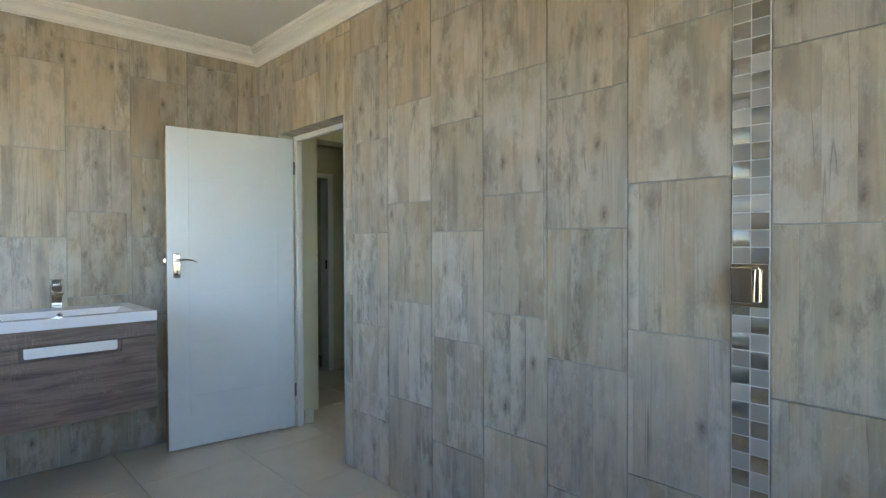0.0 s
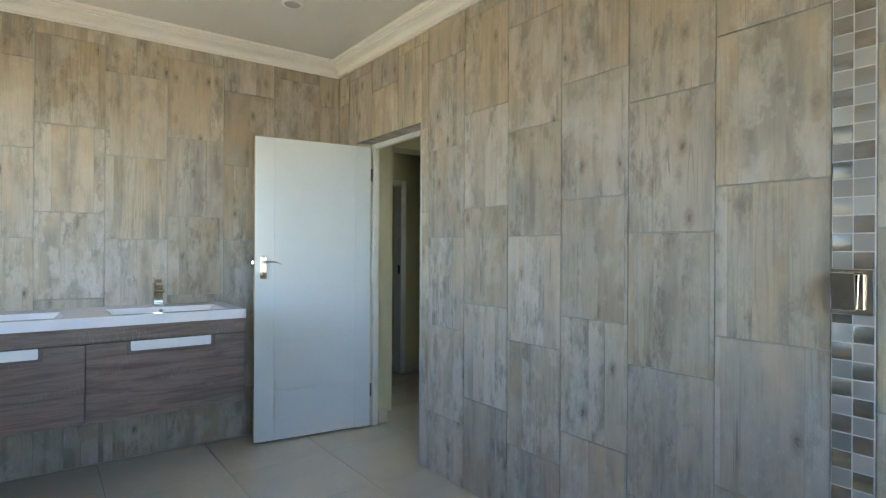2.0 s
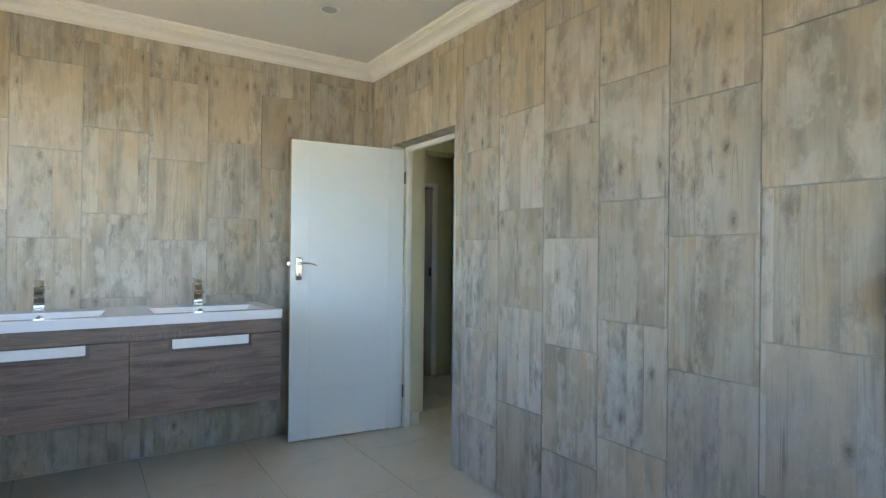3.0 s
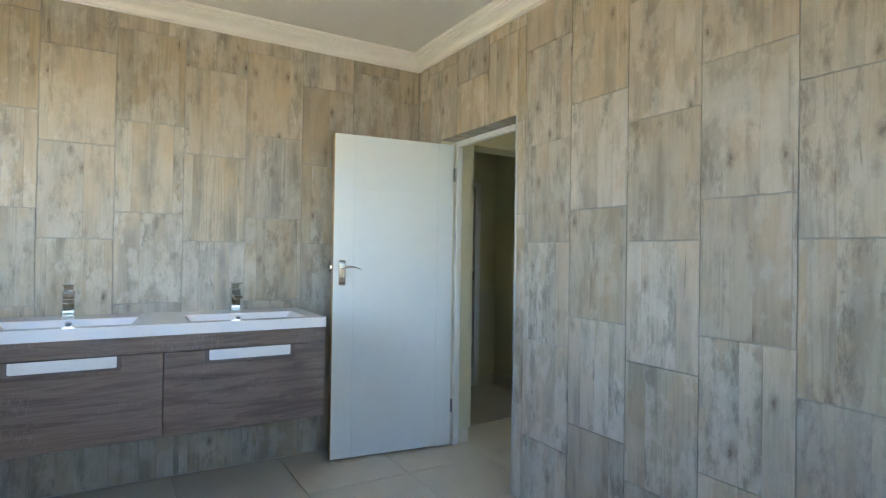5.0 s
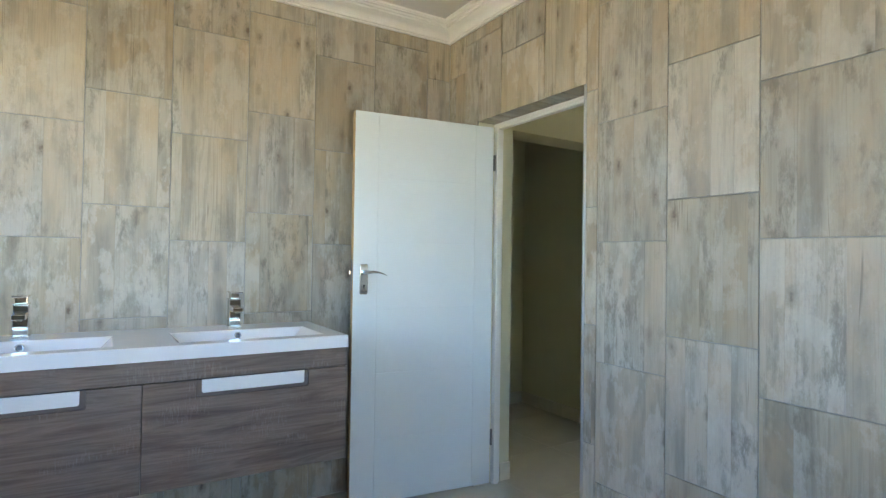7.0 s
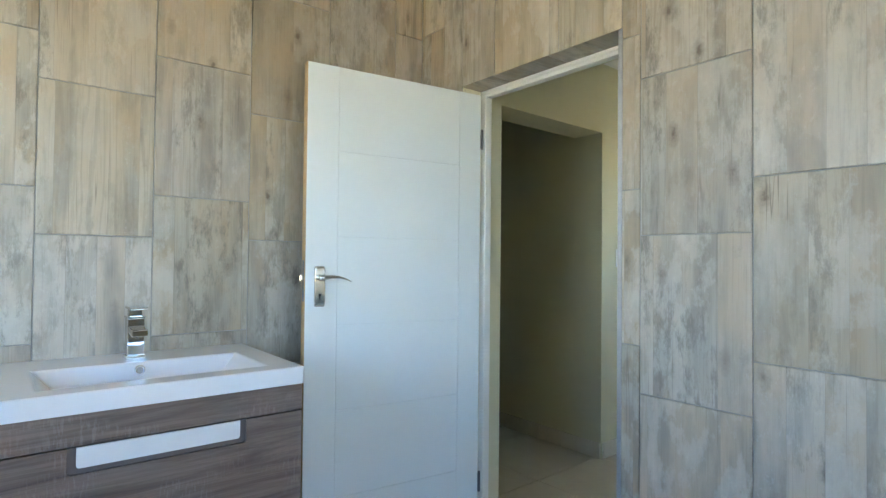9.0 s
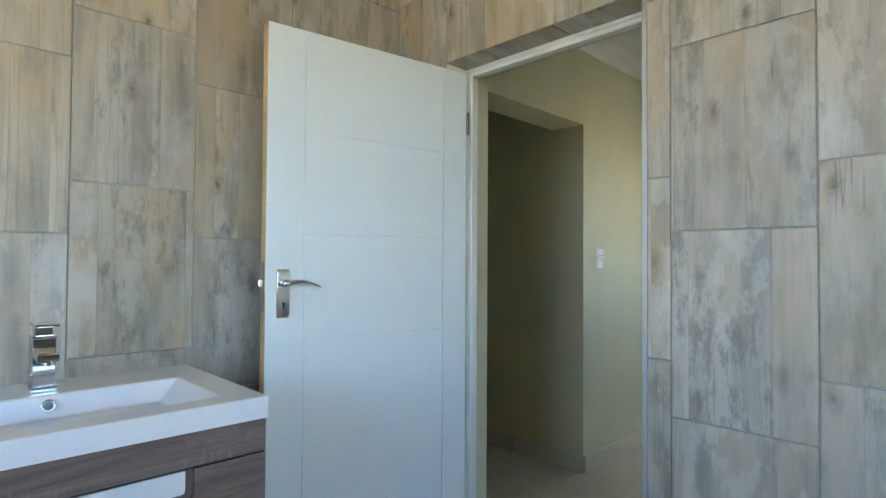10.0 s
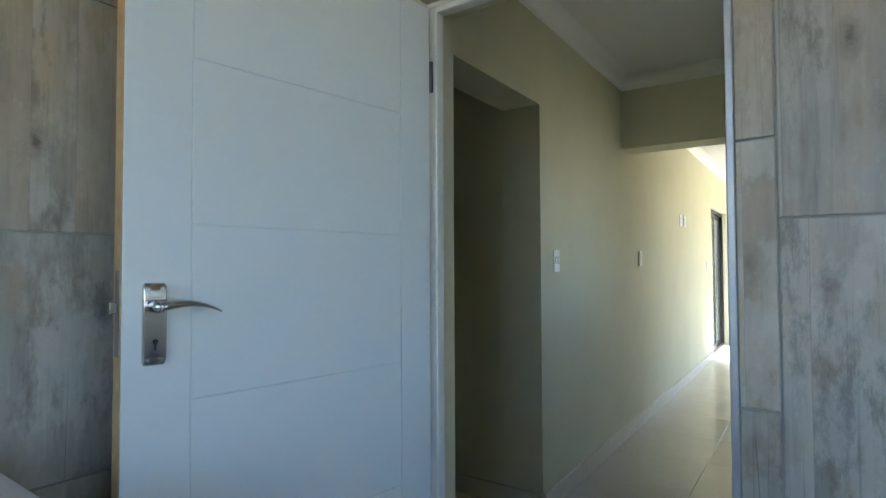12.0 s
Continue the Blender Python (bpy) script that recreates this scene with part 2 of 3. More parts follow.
M_BRONZE = plain("dark_bronze_aluminium", (0.03, 0.028, 0.026), 0.4, 0.3)
M_HINGE = plain("dark_steel", (0.2, 0.2, 0.2), 0.4, 1.0)
M_SKIRT = plain("matt_cream_porcelain", (0.68, 0.635, 0.52), 0.5, var=0.05, scale=9)
M_LENS = plain("frosted_lamp_glass", (0.5, 0.49, 0.47), 0.5)
M_TRIM = plain("satin_aluminium_trim", (0.50, 0.50, 0.50), 0.5, 1.0, var=0.04, scale=30)
M_GROUND = plain("pale_paving_sand", (0.62, 0.455, 0.215), 0.95, var=0.15, scale=0.7)
M_PLASTER = plain("outside_plaster", (0.62, 0.57, 0.48), 0.9, var=0.05, scale=2)
M_GLASS, gn, gl, gb = nodes_of("window_glass", 0.0)
gb.inputs["Transmission Weight"].default_value = 1.0
gb.inputs["IOR"].default_value = 1.45
gb.inputs["Base Color"].default_value = (0.965, 1.0, 0.985, 1)


# ---- builders ----
def add_box(bm, x0, y0, z0, x1, y1, z1, bevel=0.0, seg=1):
    r = bmesh.ops.create_cube(bm, size=1.0)
    for v in r["verts"]:
        v.co = Vector((x0 + (v.co.x + 0.5) * (x1 - x0), y0 + (v.co.y + 0.5) * (y1 - y0), z0 + (v.co.z + 0.5) * (z1 - z0)))
    if bevel:
        es = list({e for v in r["verts"] for e in v.link_edges})
        bmesh.ops.bevel(bm, geom=es, offset=bevel, segments=seg, affect="EDGES", profile=0.5)


def box_bm(*a, **k):
    bm = bmesh.new()
    add_box(bm, *a, **k)
    return bm


def add_cyl(bm, r1, r2, m, length, seg=24):
    """A cylinder or cone along m's z axis, from its origin."""
    bmesh.ops.create_cone(bm, cap_ends=True, segments=seg, radius1=r1, radius2=r2, depth=length, matrix=m @ Matrix.Translation((0, 0, length / 2)))


def mesh_of(name, bm, mat, smooth=False):
    bmesh.ops.recalc_face_normals(bm, faces=bm.faces)
    me = bpy.data.meshes.new(name)
    bm.to_mesh(me)
    bm.free()
    me.materials.append(mat)
    if smooth:
        for p in me.polygons:
            p.use_smooth = True
    return me


def part(name, bm, mat, parent=None, label="", smooth=False):
    """One bmesh as one mesh object, under a thing or a part."""
    ob = new(name, mesh_of(name, bm, mat, smooth))
    ob.parent = parent
    return tagged(ob, label)


def thing(name, label, category, m=None, group="", kind=""):
    ob = new(name)
    if m is not None:
        ob.matrix_world = m
    return tagged(ob, label, category, group, kind)


def extrude_outline(points, y0, y1):
    """A prism: an outline in x and z, from y0 to y1."""
    bm = bmesh.new()
    a = [bm.verts.new((x, y0, z)) for x, z in points]
    c = [bm.verts.new((x, y1, z)) for x, z in points]
    bm.faces.new(a)
    bm.faces.new(c[::-1])
    n = len(a)
    for i in range(n):
        bm.faces.new((a[i], a[(i + 1) % n], c[(i + 1) % n], c[i]))
    return bm


def smooth_by_angle(ob, width=0.004, seg=2):
    mod = ob.modifiers.new("bevel", "BEVEL")
    mod.width, mod.segments, mod.limit_method, mod.angle_limit = width, seg, "ANGLE", radians(30)
    return ob


# ---- the bathroom's shell ----
EX, NY = 1.845, 4.009          # tile faces
WX, SY = -1.02, -0.95          # plain walls behind the camera
CEIL = 2.70
OPEN_R, OPEN_L, OPEN_T = 2.885, 3.705, 2.062
HALL_X = 2.10                  # hall face of the east wall
TILE_W, TILE_H, GAP, THICK = 0.3447, 0.508, 0.0036, 0.008
TILE_Y0, Z_A, Z_B = 0.733, 1.363, 1.515

ground = tagged(part("ground", box_bm(-300, -300, -0.30, 300, 300, -0.16), M_GROUND), "pale sandy paving around the house", "ground", kind="structure")

floor = tagged(part("floor", box_bm(WX - 0.2, SY - 0.2, -0.16, 12.0, 6.7, -0.010), M_FGROUT), "cream polished porcelain floor with thin joints", "floor", kind="structure")
ceiling = tagged(part("ceiling", box_bm(WX - 0.2, SY - 0.2, CEIL, HALL_X, NY + 0.2, CEIL + 0.2), M_CEIL), "smooth white painted bathroom ceiling", "ceiling", kind="structure")

bm = box_bm(EX + THICK, SY - 0.2, -0.02, HALL_X, OPEN_R, CEIL)
add_box(bm, EX + THICK, OPEN_L, -0.02, HALL_X, NY + 0.2, CEIL)
add_box(bm, EX + THICK, OPEN_R, OPEN_T + THICK, HALL_X, OPEN_L, CEIL)
wall_east = tagged(part("wall_east", bm, M_CREAM), "wall clad in weathered wood-look tiles around a doorway", "wall", kind="structure")
bm = box_bm(EX + 0.004, SY, 0, EX + THICK, OPEN_R - 0.012, CEIL)
add_box(bm, EX + 0.004, OPEN_L, 0, EX + THICK, NY, CEIL)
add_box(bm, EX + 0.004, OPEN_R - 0.012, OPEN_T + 0.003, EX + THICK, OPEN_L, CEIL)
part("grout", bm, M_GROUT, wall_east, "grey grout lines")

wall_north = tagged(part("wall_north", box_bm(WX - 0.2, NY + THICK, -0.02, EX + THICK, NY + 0.2, CEIL), M_PLASTER), "wall clad in weathered wood-look tiles behind the vanity", "wall", kind="structure")
part("grout", box_bm(WX, NY + 0.004, 0, EX + 0.004, NY + THICK, CEIL), M_GROUT, wall_north, "grey grout lines")


def wall_with_window(name, axis, face, back, a0, a1, w0, w1, z0, z1, mat, label):
    """A wall along y (axis 'x') or x (axis 'y') with one window opening."""
    bm = bmesh.new()
    for p, q, r, s in ((a0, w0, -0.02, CEIL), (w1, a1, -0.02, CEIL), (w0, w1, -0.02, z0), (w0, w1, z1, CEIL)):
        if axis == "x":
            add_box(bm, min(face, back), p, r, max(face, back), q, s)
        else:
            add_box(bm, p, min(face, back), r, q, max(face, back), s)
    return tagged(part(name, bm, mat), label, "wall", kind="structure")


def window(name, axis, pos, w0, w1, z0, z1, label):
    """A frame of four rails with a middle mullion, glass and a sill."""
    win = thing(name, label, "window", kind="structure")
    f = 0.045

    def bx(p, q, r, s, d=0.05):
        return box_bm(pos - d / 2, p, r, pos + d / 2, q, s, bevel=0.004) if axis == "x" else box_bm(p, pos - d / 2, r, q, pos + d / 2, s, bevel=0.004)
    mid = (w0 + w1) / 2
    bm = bx(w0, w0 + f, z0, z1)
    part("window_frame", bm, M_WHITE, win)
    for p, q, r, s in ((w1 - f, w1, z0, z1), (w0 + f, w1 - f, z0, z0 + f), (w0 + f, w1 - f, z1 - f, z1), (mid - f / 2, mid + f / 2, z0 + f, z1 - f)):
        part("window_frame", bx(p, q, r, s), M_WHITE, win)
    for p, q in ((w0 + f, mid - f / 2), (mid + f / 2, w1 - f)):
        g = part("pane", bx(p, q, z0 + f, z1 - f, 0.006), M_GLASS, win)
        g.visible_shadow = False
    return win


WIN_W = (1.95, 3.8, 1.05, 2.27)
WIN_S = (-0.94, 1.68, 0.92, 2.30)
wall_west = wall_with_window("wall_west", "x", WX, WX - 0.2, SY - 0.2, NY + 0.2, *WIN_W, M_TILE, "wall of weathered wood-look boards with a window")
window("window_1", "x", WX - 0.12, *WIN_W, "white framed window with clear glass")
wall_south = wall_with_window("wall_south", "y", SY, SY - 0.2, WX - 0.2, EX + THICK, *WIN_S, M_TILE, "wall of weathered wood-look boards with a wide high window")
window("window_2", "y", SY - 0.12, *WIN_S, "very wide white framed window with clear glass")


# ---- cornice ----
def cornice(name, x0, y0, x1, y1, top, profile, mat, label):
    """A moulding run round a rectangular ceiling; profile: (out from wall, below ceiling)."""
    bm = bmesh.new()
    rings = []
    for d, h in profile:
        rings.append([bm.verts.new(p) for p in ((x0 + d, y0 + d, top - h), (x1 - d, y0 + d, top - h), (x1 - d, y1 - d, top - h), (x0 + d, y1 - d, top - h))])
    for a, c in zip(rings, rings[1:] + rings[:1]):
        for i in range(4):
            bm.faces.new((a[i], a[(i + 1) % 4], c[(i + 1) % 4], c[i]))
    return tagged(part(name, bm, mat), label, "cornice", kind="structure")


prof = [(-0.004, -0.004), (0.105, -0.004), (0.105, 0.012), (0.099, 0.014), (0.099, 0.019), (0.088, 0.022), (0.085, 0.031), (0.076, 0.034), (0.073, 0.043), (0.064, 0.046)]
prof += [(0.064 - 0.044 * math.sin(a * math.pi / 12), 0.050 + 0.038 * (1 - math.cos(a * math.pi / 12))) for a in range(1, 7)]
prof += [(0.020, 0.092), (0.013, 0.094), (0.013, 0.103), (-0.004, 0.103)]
cornice("cornice_bathroom", WX, SY, EX, NY, CEIL, prof, M_CORNICE, "white stepped gypsum cornice along the ceiling")

# ---- door frame ----
FX0, FX1 = 1.966, 2.002
door_frame = thing("door_frame", "cream enamelled steel door frame set in the wall", "door frame", kind="structure")
part("jamb", box_bm(FX0, 3.672, 0, FX1, OPEN_L + 0.04, 2.075, bevel=0.003), M_FRAME, door_frame)
part("stop", box_bm(FX1, 3.688, 0, 2.02, OPEN_L + 0.04, 2.075, bevel=0.002), M_FRAME, door_frame)
part("jamb", box_bm(FX0, OPEN_R - 0.04, 0, FX1, OPEN_R + 0.004, 2.075, bevel=0.002), M_FRAME, door_frame)
part("head", box_bm(FX0, OPEN_R, 2.030, FX1, 3.672, 2.09, bevel=0.003), M_FRAME, door_frame)
part("stop", box_bm(FX1, OPEN_R, 2.045, 2.02, 3.688, 2.09, bevel=0.002), M_FRAME, door_frame)
part("lip", box_bm(FX0 - 0.006, OPEN_R, 2.047, FX0 + 0.004, OPEN_L, 2.058, bevel=0.002), M_FRAME, door_frame)

# ---- the hall, turned two degrees against the bathroom ----
HALL = pose(3.289, 3.982, 0, 0, 0, 2.0)
HS, HEND, HCEIL = -1.30, 8.6, 2.66
SL0, SL1, SLT = 5.66, 7.25, 2.08


def hall_part(name, boxes, mat, label, category, kind="structure", bevel=0.0):
    bm = bmesh.new()
    for b in boxes:
        add_box(bm, *b, bevel=bevel)
    ob = tagged(part(name, bm, mat), label, category, kind=kind)
    ob.matrix_world = HALL
    return ob


# the opening past the sliding door is unseen, added for more sun on the floor
hall_part("wall_hall_north", [(0, 0, -0.02, SL0, 0.22, HCEIL), (SL0, 0, SLT, SL1, 0.22, HCEIL), (SL1, 0, -0.02, SL1 + 0.3, 0.22, HCEIL), (SL1 + 0.3, 0, SLT, HEND, 0.22, HCEIL),
                              (-1.0, 0, 2.12, 0, 0.22, HCEIL), (-1.22, 0, -0.02, -1.0, 0.22, HCEIL)], M_CREAM, "cream painted hall wall with an opening to a passage", "wall")
ADDED_ROOM, LS = 3.4, -4.6         # the hall widens into an unseen room, added to let daylight in
HW = (0.05, 0.70, 1.1, 2.0)     # unseen window in the hall's south wall, placed to brighten the hall
hall_part("wall_hall_south", [(-1.22, HS - 0.2, -0.02, HW[0], HS, HCEIL), (HW[1], HS - 0.2, -0.02, ADDED_ROOM, HS, HCEIL), (HW[0], HS - 0.2, -0.02, HW[1], HS, HW[2]), (HW[0], HS - 0.2, HW[3], HW[1], HS, HCEIL)], M_CREAM, "cream painted hall wall with a window", "wall")
window("window_3", "y", HS - 0.12, *HW, "white framed hall window with clear glass").matrix_world = HALL
hall_part("wall_added_west", [(ADDED_ROOM - 0.2, LS, -0.02, ADDED_ROOM, HS - 0.2, HCEIL)], M_CREAM, "plain cream wall of an unseen room added to light the hall", "wall")
hall_part("wall_added_south", [(ADDED_ROOM - 0.2, LS - 0.2, -0.02, ADDED_ROOM + 1.3, LS, HCEIL), (ADDED_ROOM + 1.3, LS - 0.2, 2.2, HEND - 0.3, LS, HCEIL), (HEND - 0.3, LS - 0.2, -0.02, HEND + 0.2, LS, HCEIL)], M_CREAM, "unseen cream wall with a wide opening added to let daylight in", "wall")
hall_part("wall_added_east", [(HEND, LS, -0.02, HEND + 0.2, LS + 0.3, HCEIL), (HEND, -1.4, -0.02, HEND + 0.2, 0.22, HCEIL), (HEND, LS + 0.3, 2.2, HEND + 0.2, -1.4, HCEIL)], M_CREAM, "cream painted end wall with a wide unseen opening added for daylight", "wall")
hall_part("ceiling_hall", [(-1.25, HS - 0.2, HCEIL, HEND + 0.2, 0.22, HCEIL + 0.2), (ADDED_ROOM - 0.2, LS - 0.2, HCEIL, HEND + 0.2, HS - 0.2, HCEIL + 0.2)], M_CEIL, "smooth white painted hall ceiling", "ceiling")
hall_part("beam", [(1.497, HS, 2.14, 1.74, 0.0, HCEIL)], M_CREAM, "cream painted dropped beam across the hall", "beam", bevel=0.004)


def hall_cove(s0, s1, name, sides=(0, 1, 2, 3)):
    """Plain hollow cove along the north wall and across the beam's faces."""
    prof = [(0.0, 0.0)] + [(0.085 - 0.085 * math.sin(a * math.pi / 16), 0.085 - 0.085 * math.cos(a * math.pi / 16)) for a in range(9)]
    bm = bmesh.new()
    rings = []
    for d, h in prof:
        h2 = HCEIL - h
        rings.append([bm.verts.new(p) for p in ((s0 + d, HS + d, h2), (s1 - d, HS + d, h2), (s1 - d, -d, h2), (s0 + d, -d, h2))])
    for a, c in zip(rings[1:], rings[2:]):
        for i in sides:
            bm.faces.new((a[i], a[(i + 1) % 4], c[(i + 1) % 4], c[i]))
    ob = tagged(part(name, bm, M_CORNICE, smooth=True), "plain white cove along the hall ceiling", "cornice", kind="structure")
    ob.matrix_world = HALL
    return ob


hall_cove(-1.18, 1.497, "cornice_hall")
hall_cove(1.74, HEND, "cornice_far", (2, 3))

# passage beyond the opening
PY, PX0 = 5.02, 2.18
bm = box_bm(3.289, 4.20, -0.02, 3.5, PY + 0.15, 2.7)
wall_passage = tagged(part("wall_passage", bm, M_CREAM), "cream painted passage wall", "wall", kind="structure")
tagged(part("wall_passage_west", box_bm(PX0 - 0.2, 4.20, -0.02, PX0, PY + 0.15, 2.7), M_CREAM), "cream painted passage wall", "wall", kind="structure")
bm = box_bm(3.055, PY, -0.02, 3.289, PY + 0.15, 2.7)
add_box(bm, PX0, PY, -0.02, 2.265, PY + 0.15, 2.7)
add_box(bm, 2.265, PY, 1.985, 3.055, PY + 0.15, 2.7)
tagged(part("wall_passage_end", bm, M_CREAM), "cream painted passage end wall with a doorway", "wall", kind="structure")
tagged(part("ceiling_passage", box_bm(PX0 - 0.2, 4.15, 2.6, 3.5, PY + 0.15, 2.8), M_CEIL), "white passage ceiling", "ceiling", kind="structure")
bm = box_bm(2.2, PY + 1.2, -0.02, 3.4, PY + 1.35, 2.7)
add_box(bm, 2.05, PY + 0.15, -0.02, 2.2, PY + 1.35, 2.7)
add_box(bm, 3.4, PY + 0.15, -0.02, 3.55, PY + 1.35, 2.7)
add_box(bm, 2.05, PY + 0.15, 2.6, 3.55, PY + 1.35, 2.8)
tagged(part("wall_dark_room", bm, M_CREAM), "cream walls of an unlit room beyond the doorway", "wall", kind="structure")
pf = thing("passage_door_frame", "cream steel door frame with an open doorway to a dark room", "door frame", kind="structure")
part("jamb", box_bm(3.03, PY - 0.014, 0, 3.09, PY + 0.13, 2.005, bevel=0.003), M_FRAME, pf)
part("jamb", box_bm(2.23, PY - 0.014, 0, 2.29, PY + 0.13, 2.005, bevel=0.003), M_FRAME, pf)
part("head", box_bm(2.29, PY - 0.014, 1.955, 3.03, PY + 0.13, 2.005, bevel=0.003), M_FRAME, pf)
part("strike_plate", box_bm(3.023, PY + 0.01, 1.04, 3.031, PY + 0.035, 1.13, bevel=0.001), M_DARK, pf, "dark metal strike plate")


# ---- wall tiles ----
mesh_cache = {}


def tile_mesh(w, h, t=THICK, cham=0.0016, mat=M_TILE, key="tile"):
    """A thin slab with chamfered front edges; local x along the wall, -y out of it."""
    k = (key, round(w, 4), round(h, 4), t)
    if k not in mesh_cache:
        bm = bmesh.new()
        rings = []
        for ins, y in ((0, 0.0), (0, -t + cham), (cham, -t)):
            rings.append([bm.verts.new((sx * (w / 2 - ins), y, sz * (h / 2 - ins))) for sx, sz in ((-1, -1), (1, -1), (1, 1), (-1, 1))])
        for a, c in zip(rings, rings[1:]):
            for i in range(4):
                bm.faces.new((a[i], a[(i + 1) % 4], c[(i + 1) % 4], c[i]))
        bm.faces.new(rings[-1])
        bm.faces.new(rings[0][::-1])
        mesh_cache[k] = mesh_of(key, bm, mat)
    return mesh_cache[k]


def put_tile(parent, me, m, name="tile"):
    ob = new(name, me)
    ob.parent = parent
    ob.matrix_world = m
    return ob


def rows_for(z_ref, lo, hi):
    zs = [z_ref + k * TILE_H for k in range(-5, 5)]
    out = []
    for z in zs:
        a, c = max(lo, z + GAP / 2), min(hi, z + TILE_H - GAP / 2)
        if c - a > 0.02:
            out.append((a, c))
    return out


COVE_Z = CEIL - 0.095
rng = random.Random(5)
# east wall: columns along y
cols = [(TILE_Y0 + k * TILE_W, TILE_Y0 + (k + 1) * TILE_W, k) for k in range(0, 10)]
cols += [(TILE_Y0 - 0.107 - (k + 1) * TILE_W, TILE_Y0 - 0.107 - k * TILE_W, k + 1) for k in range(0, 5)]
for y0, y1, k in cols:
    z_ref = Z_A if k % 2 == 1 else Z_B
    pieces = []
    for a, c in rows_for(z_ref, 0.004, COVE_Z):
        p, q = max(SY, y0 + GAP / 2), min(NY - 0.002, y1 - GAP / 2)
        if q - p < 0.02:
            continue
        # cut round the doorway
        if p < OPEN_L and q > OPEN_R - 0.016 and a < OPEN_T:
            if p < OPEN_R - 0.03:
                pieces.append((p, OPEN_R - 0.016, a, c))
            if q > OPEN_L + 0.02:
                pieces.append((OPEN_L + 0.002, q, a, c))
            if c > OPEN_T + 0.02:
                pieces.append((max(p, OPEN_R - 0.013), min(q, OPEN_L), OPEN_T + 0.001, c))
        else:
            pieces.append((p, q, a, c))
    for p, q, a, c in pieces:
        put_tile(wall_east, tile_mesh(q - p, c - a), pose(EX + THICK, (p + q) / 2, (a + c) / 2, 0, 0, -90))
# north wall
for k in range(-3, 8):
    x0 = -0.382 + k * TILE_W
    z_ref = (Z_A if k % 2 == 0 else Z_B) - 0.014
    for a, c in rows_for(z_ref, 0.004, COVE_Z):
        p, q = max(WX, x0 + GAP / 2), min(EX - 0.002, x0 + TILE_W - GAP / 2)
        if q - p > 0.02:
            put_tile(wall_north, tile_mesh(q - p, c - a), pose((p + q) / 2, NY + THICK, (a + c) / 2))
# tiled soffit and reveals of the doorway
for p, q in ((OPEN_R, 3.20), (3.204, 3.51), (3.514, OPEN_L)):
    put_tile(wall_east, tile_mesh(q - p, FX0 - EX - 0.004), pose((EX + FX0) / 2, (p + q) / 2, OPEN_T + THICK) @ Matrix(((0, 0, 1, 0), (1, 0, 0, 0), (0, 1, 0, 0), (0, 0, 0, 1))))
for z in range(4):
    a, c = 0.004 + z * TILE_H, (z + 1) * TILE_H if z < 3 else OPEN_T
    put_tile(wall_east, tile_mesh(FX0 - EX - 0.004, c - a), pose((EX + FX0) / 2, OPEN_R - THICK, (a + c) / 2, 0, 0, 180))
    put_tile(wall_east, tile_mesh(FX0 - EX - 0.004, c - a), pose((EX + FX0) / 2, OPEN_L + THICK, (a + c) / 2))
part("edge_trim", box_bm(EX - 0.001, OPEN_R - 0.015, 0.0, EX + 0.012, OPEN_R + 0.001, OPEN_T, bevel=0.003, seg=2), M_TRIM, wall_east, "satin aluminium corner trim")


# mosaic strip beside the shower mixer
def mosaic_mesh(mat):
    bm = bmesh.new()
    n, w = 6, 0.0482
    grid = [[bm.verts.new(((i / n - 0.5) * w, -0.0055 - 0.0016 * (1 - (2 * j / n - 1) ** 2), (j / n - 0.5) * w)) for j in range(n + 1)] for i in range(n + 1)]
    for i in range(n):
        for j in range(n):
            bm.faces.new((grid[i][j], grid[i + 1][j], grid[i + 1][j + 1], grid[i][j + 1]))
    rim = [grid[i][0] for i in range(n + 1)] + [grid[n][j] for j in range(1, n + 1)] + [grid[i][n] for i in range(n - 1, -1, -1)] + [grid[0][j] for j in range(n - 1, 0, -1)]
    rim = [bm.verts.new(v.co) for v in rim]
    low = [bm.verts.new((v.co.x, 0, v.co.z)) for v in rim]
    for i in range(len(rim)):
        j = (i + 1) % len(rim)
        bm.faces.new((rim[i], low[i], low[j], rim[j]))
    me = mesh_of("mosaic_tile", bm, mat)
    for p in me.polygons[:n * n]:
        p.use_smooth = True
    return me


strip = thing("mosaic_strip", "upright strip of domed brushed steel mosaic tiles on the wall", "mosaic", kind="structure")
part("grout", box_bm(EX - 0.0031, TILE_Y0 - 0.107 + 0.001, 0, EX + 0.002, TILE_Y0 - 0.001, COVE_Z), M_MGROUT, strip, "pale grout between the mosaic tiles")
mosaic_meshes = (mosaic_mesh(M_MOSAIC), mosaic_mesh(M_MATT))
for r in range(50):
    z = 0.03 + r * 0.0517
    if z > COVE_Z - 0.026:
        break
    for c in (0, 1):
        y = TILE_Y0 - 0.107 + 0.0275 + c * 0.0520
        put_tile(strip, mosaic_meshes[(r + c) % 2], pose(EX + 0.002, y, z, rng.uniform(-0.7, 0.7), 0, -90 + rng.uniform(-0.7, 0.7)) @ (pose(0, 0, 0, 0, 90, 0) if (r + c) % 2 else Matrix.Identity(4)), "mosaic_tile")


# ---- floor tiles ----
def floor_mesh(w, h):
    return tile_mesh(w, h, 0.010, 0.001, M_FLOOR, "floor_tile")


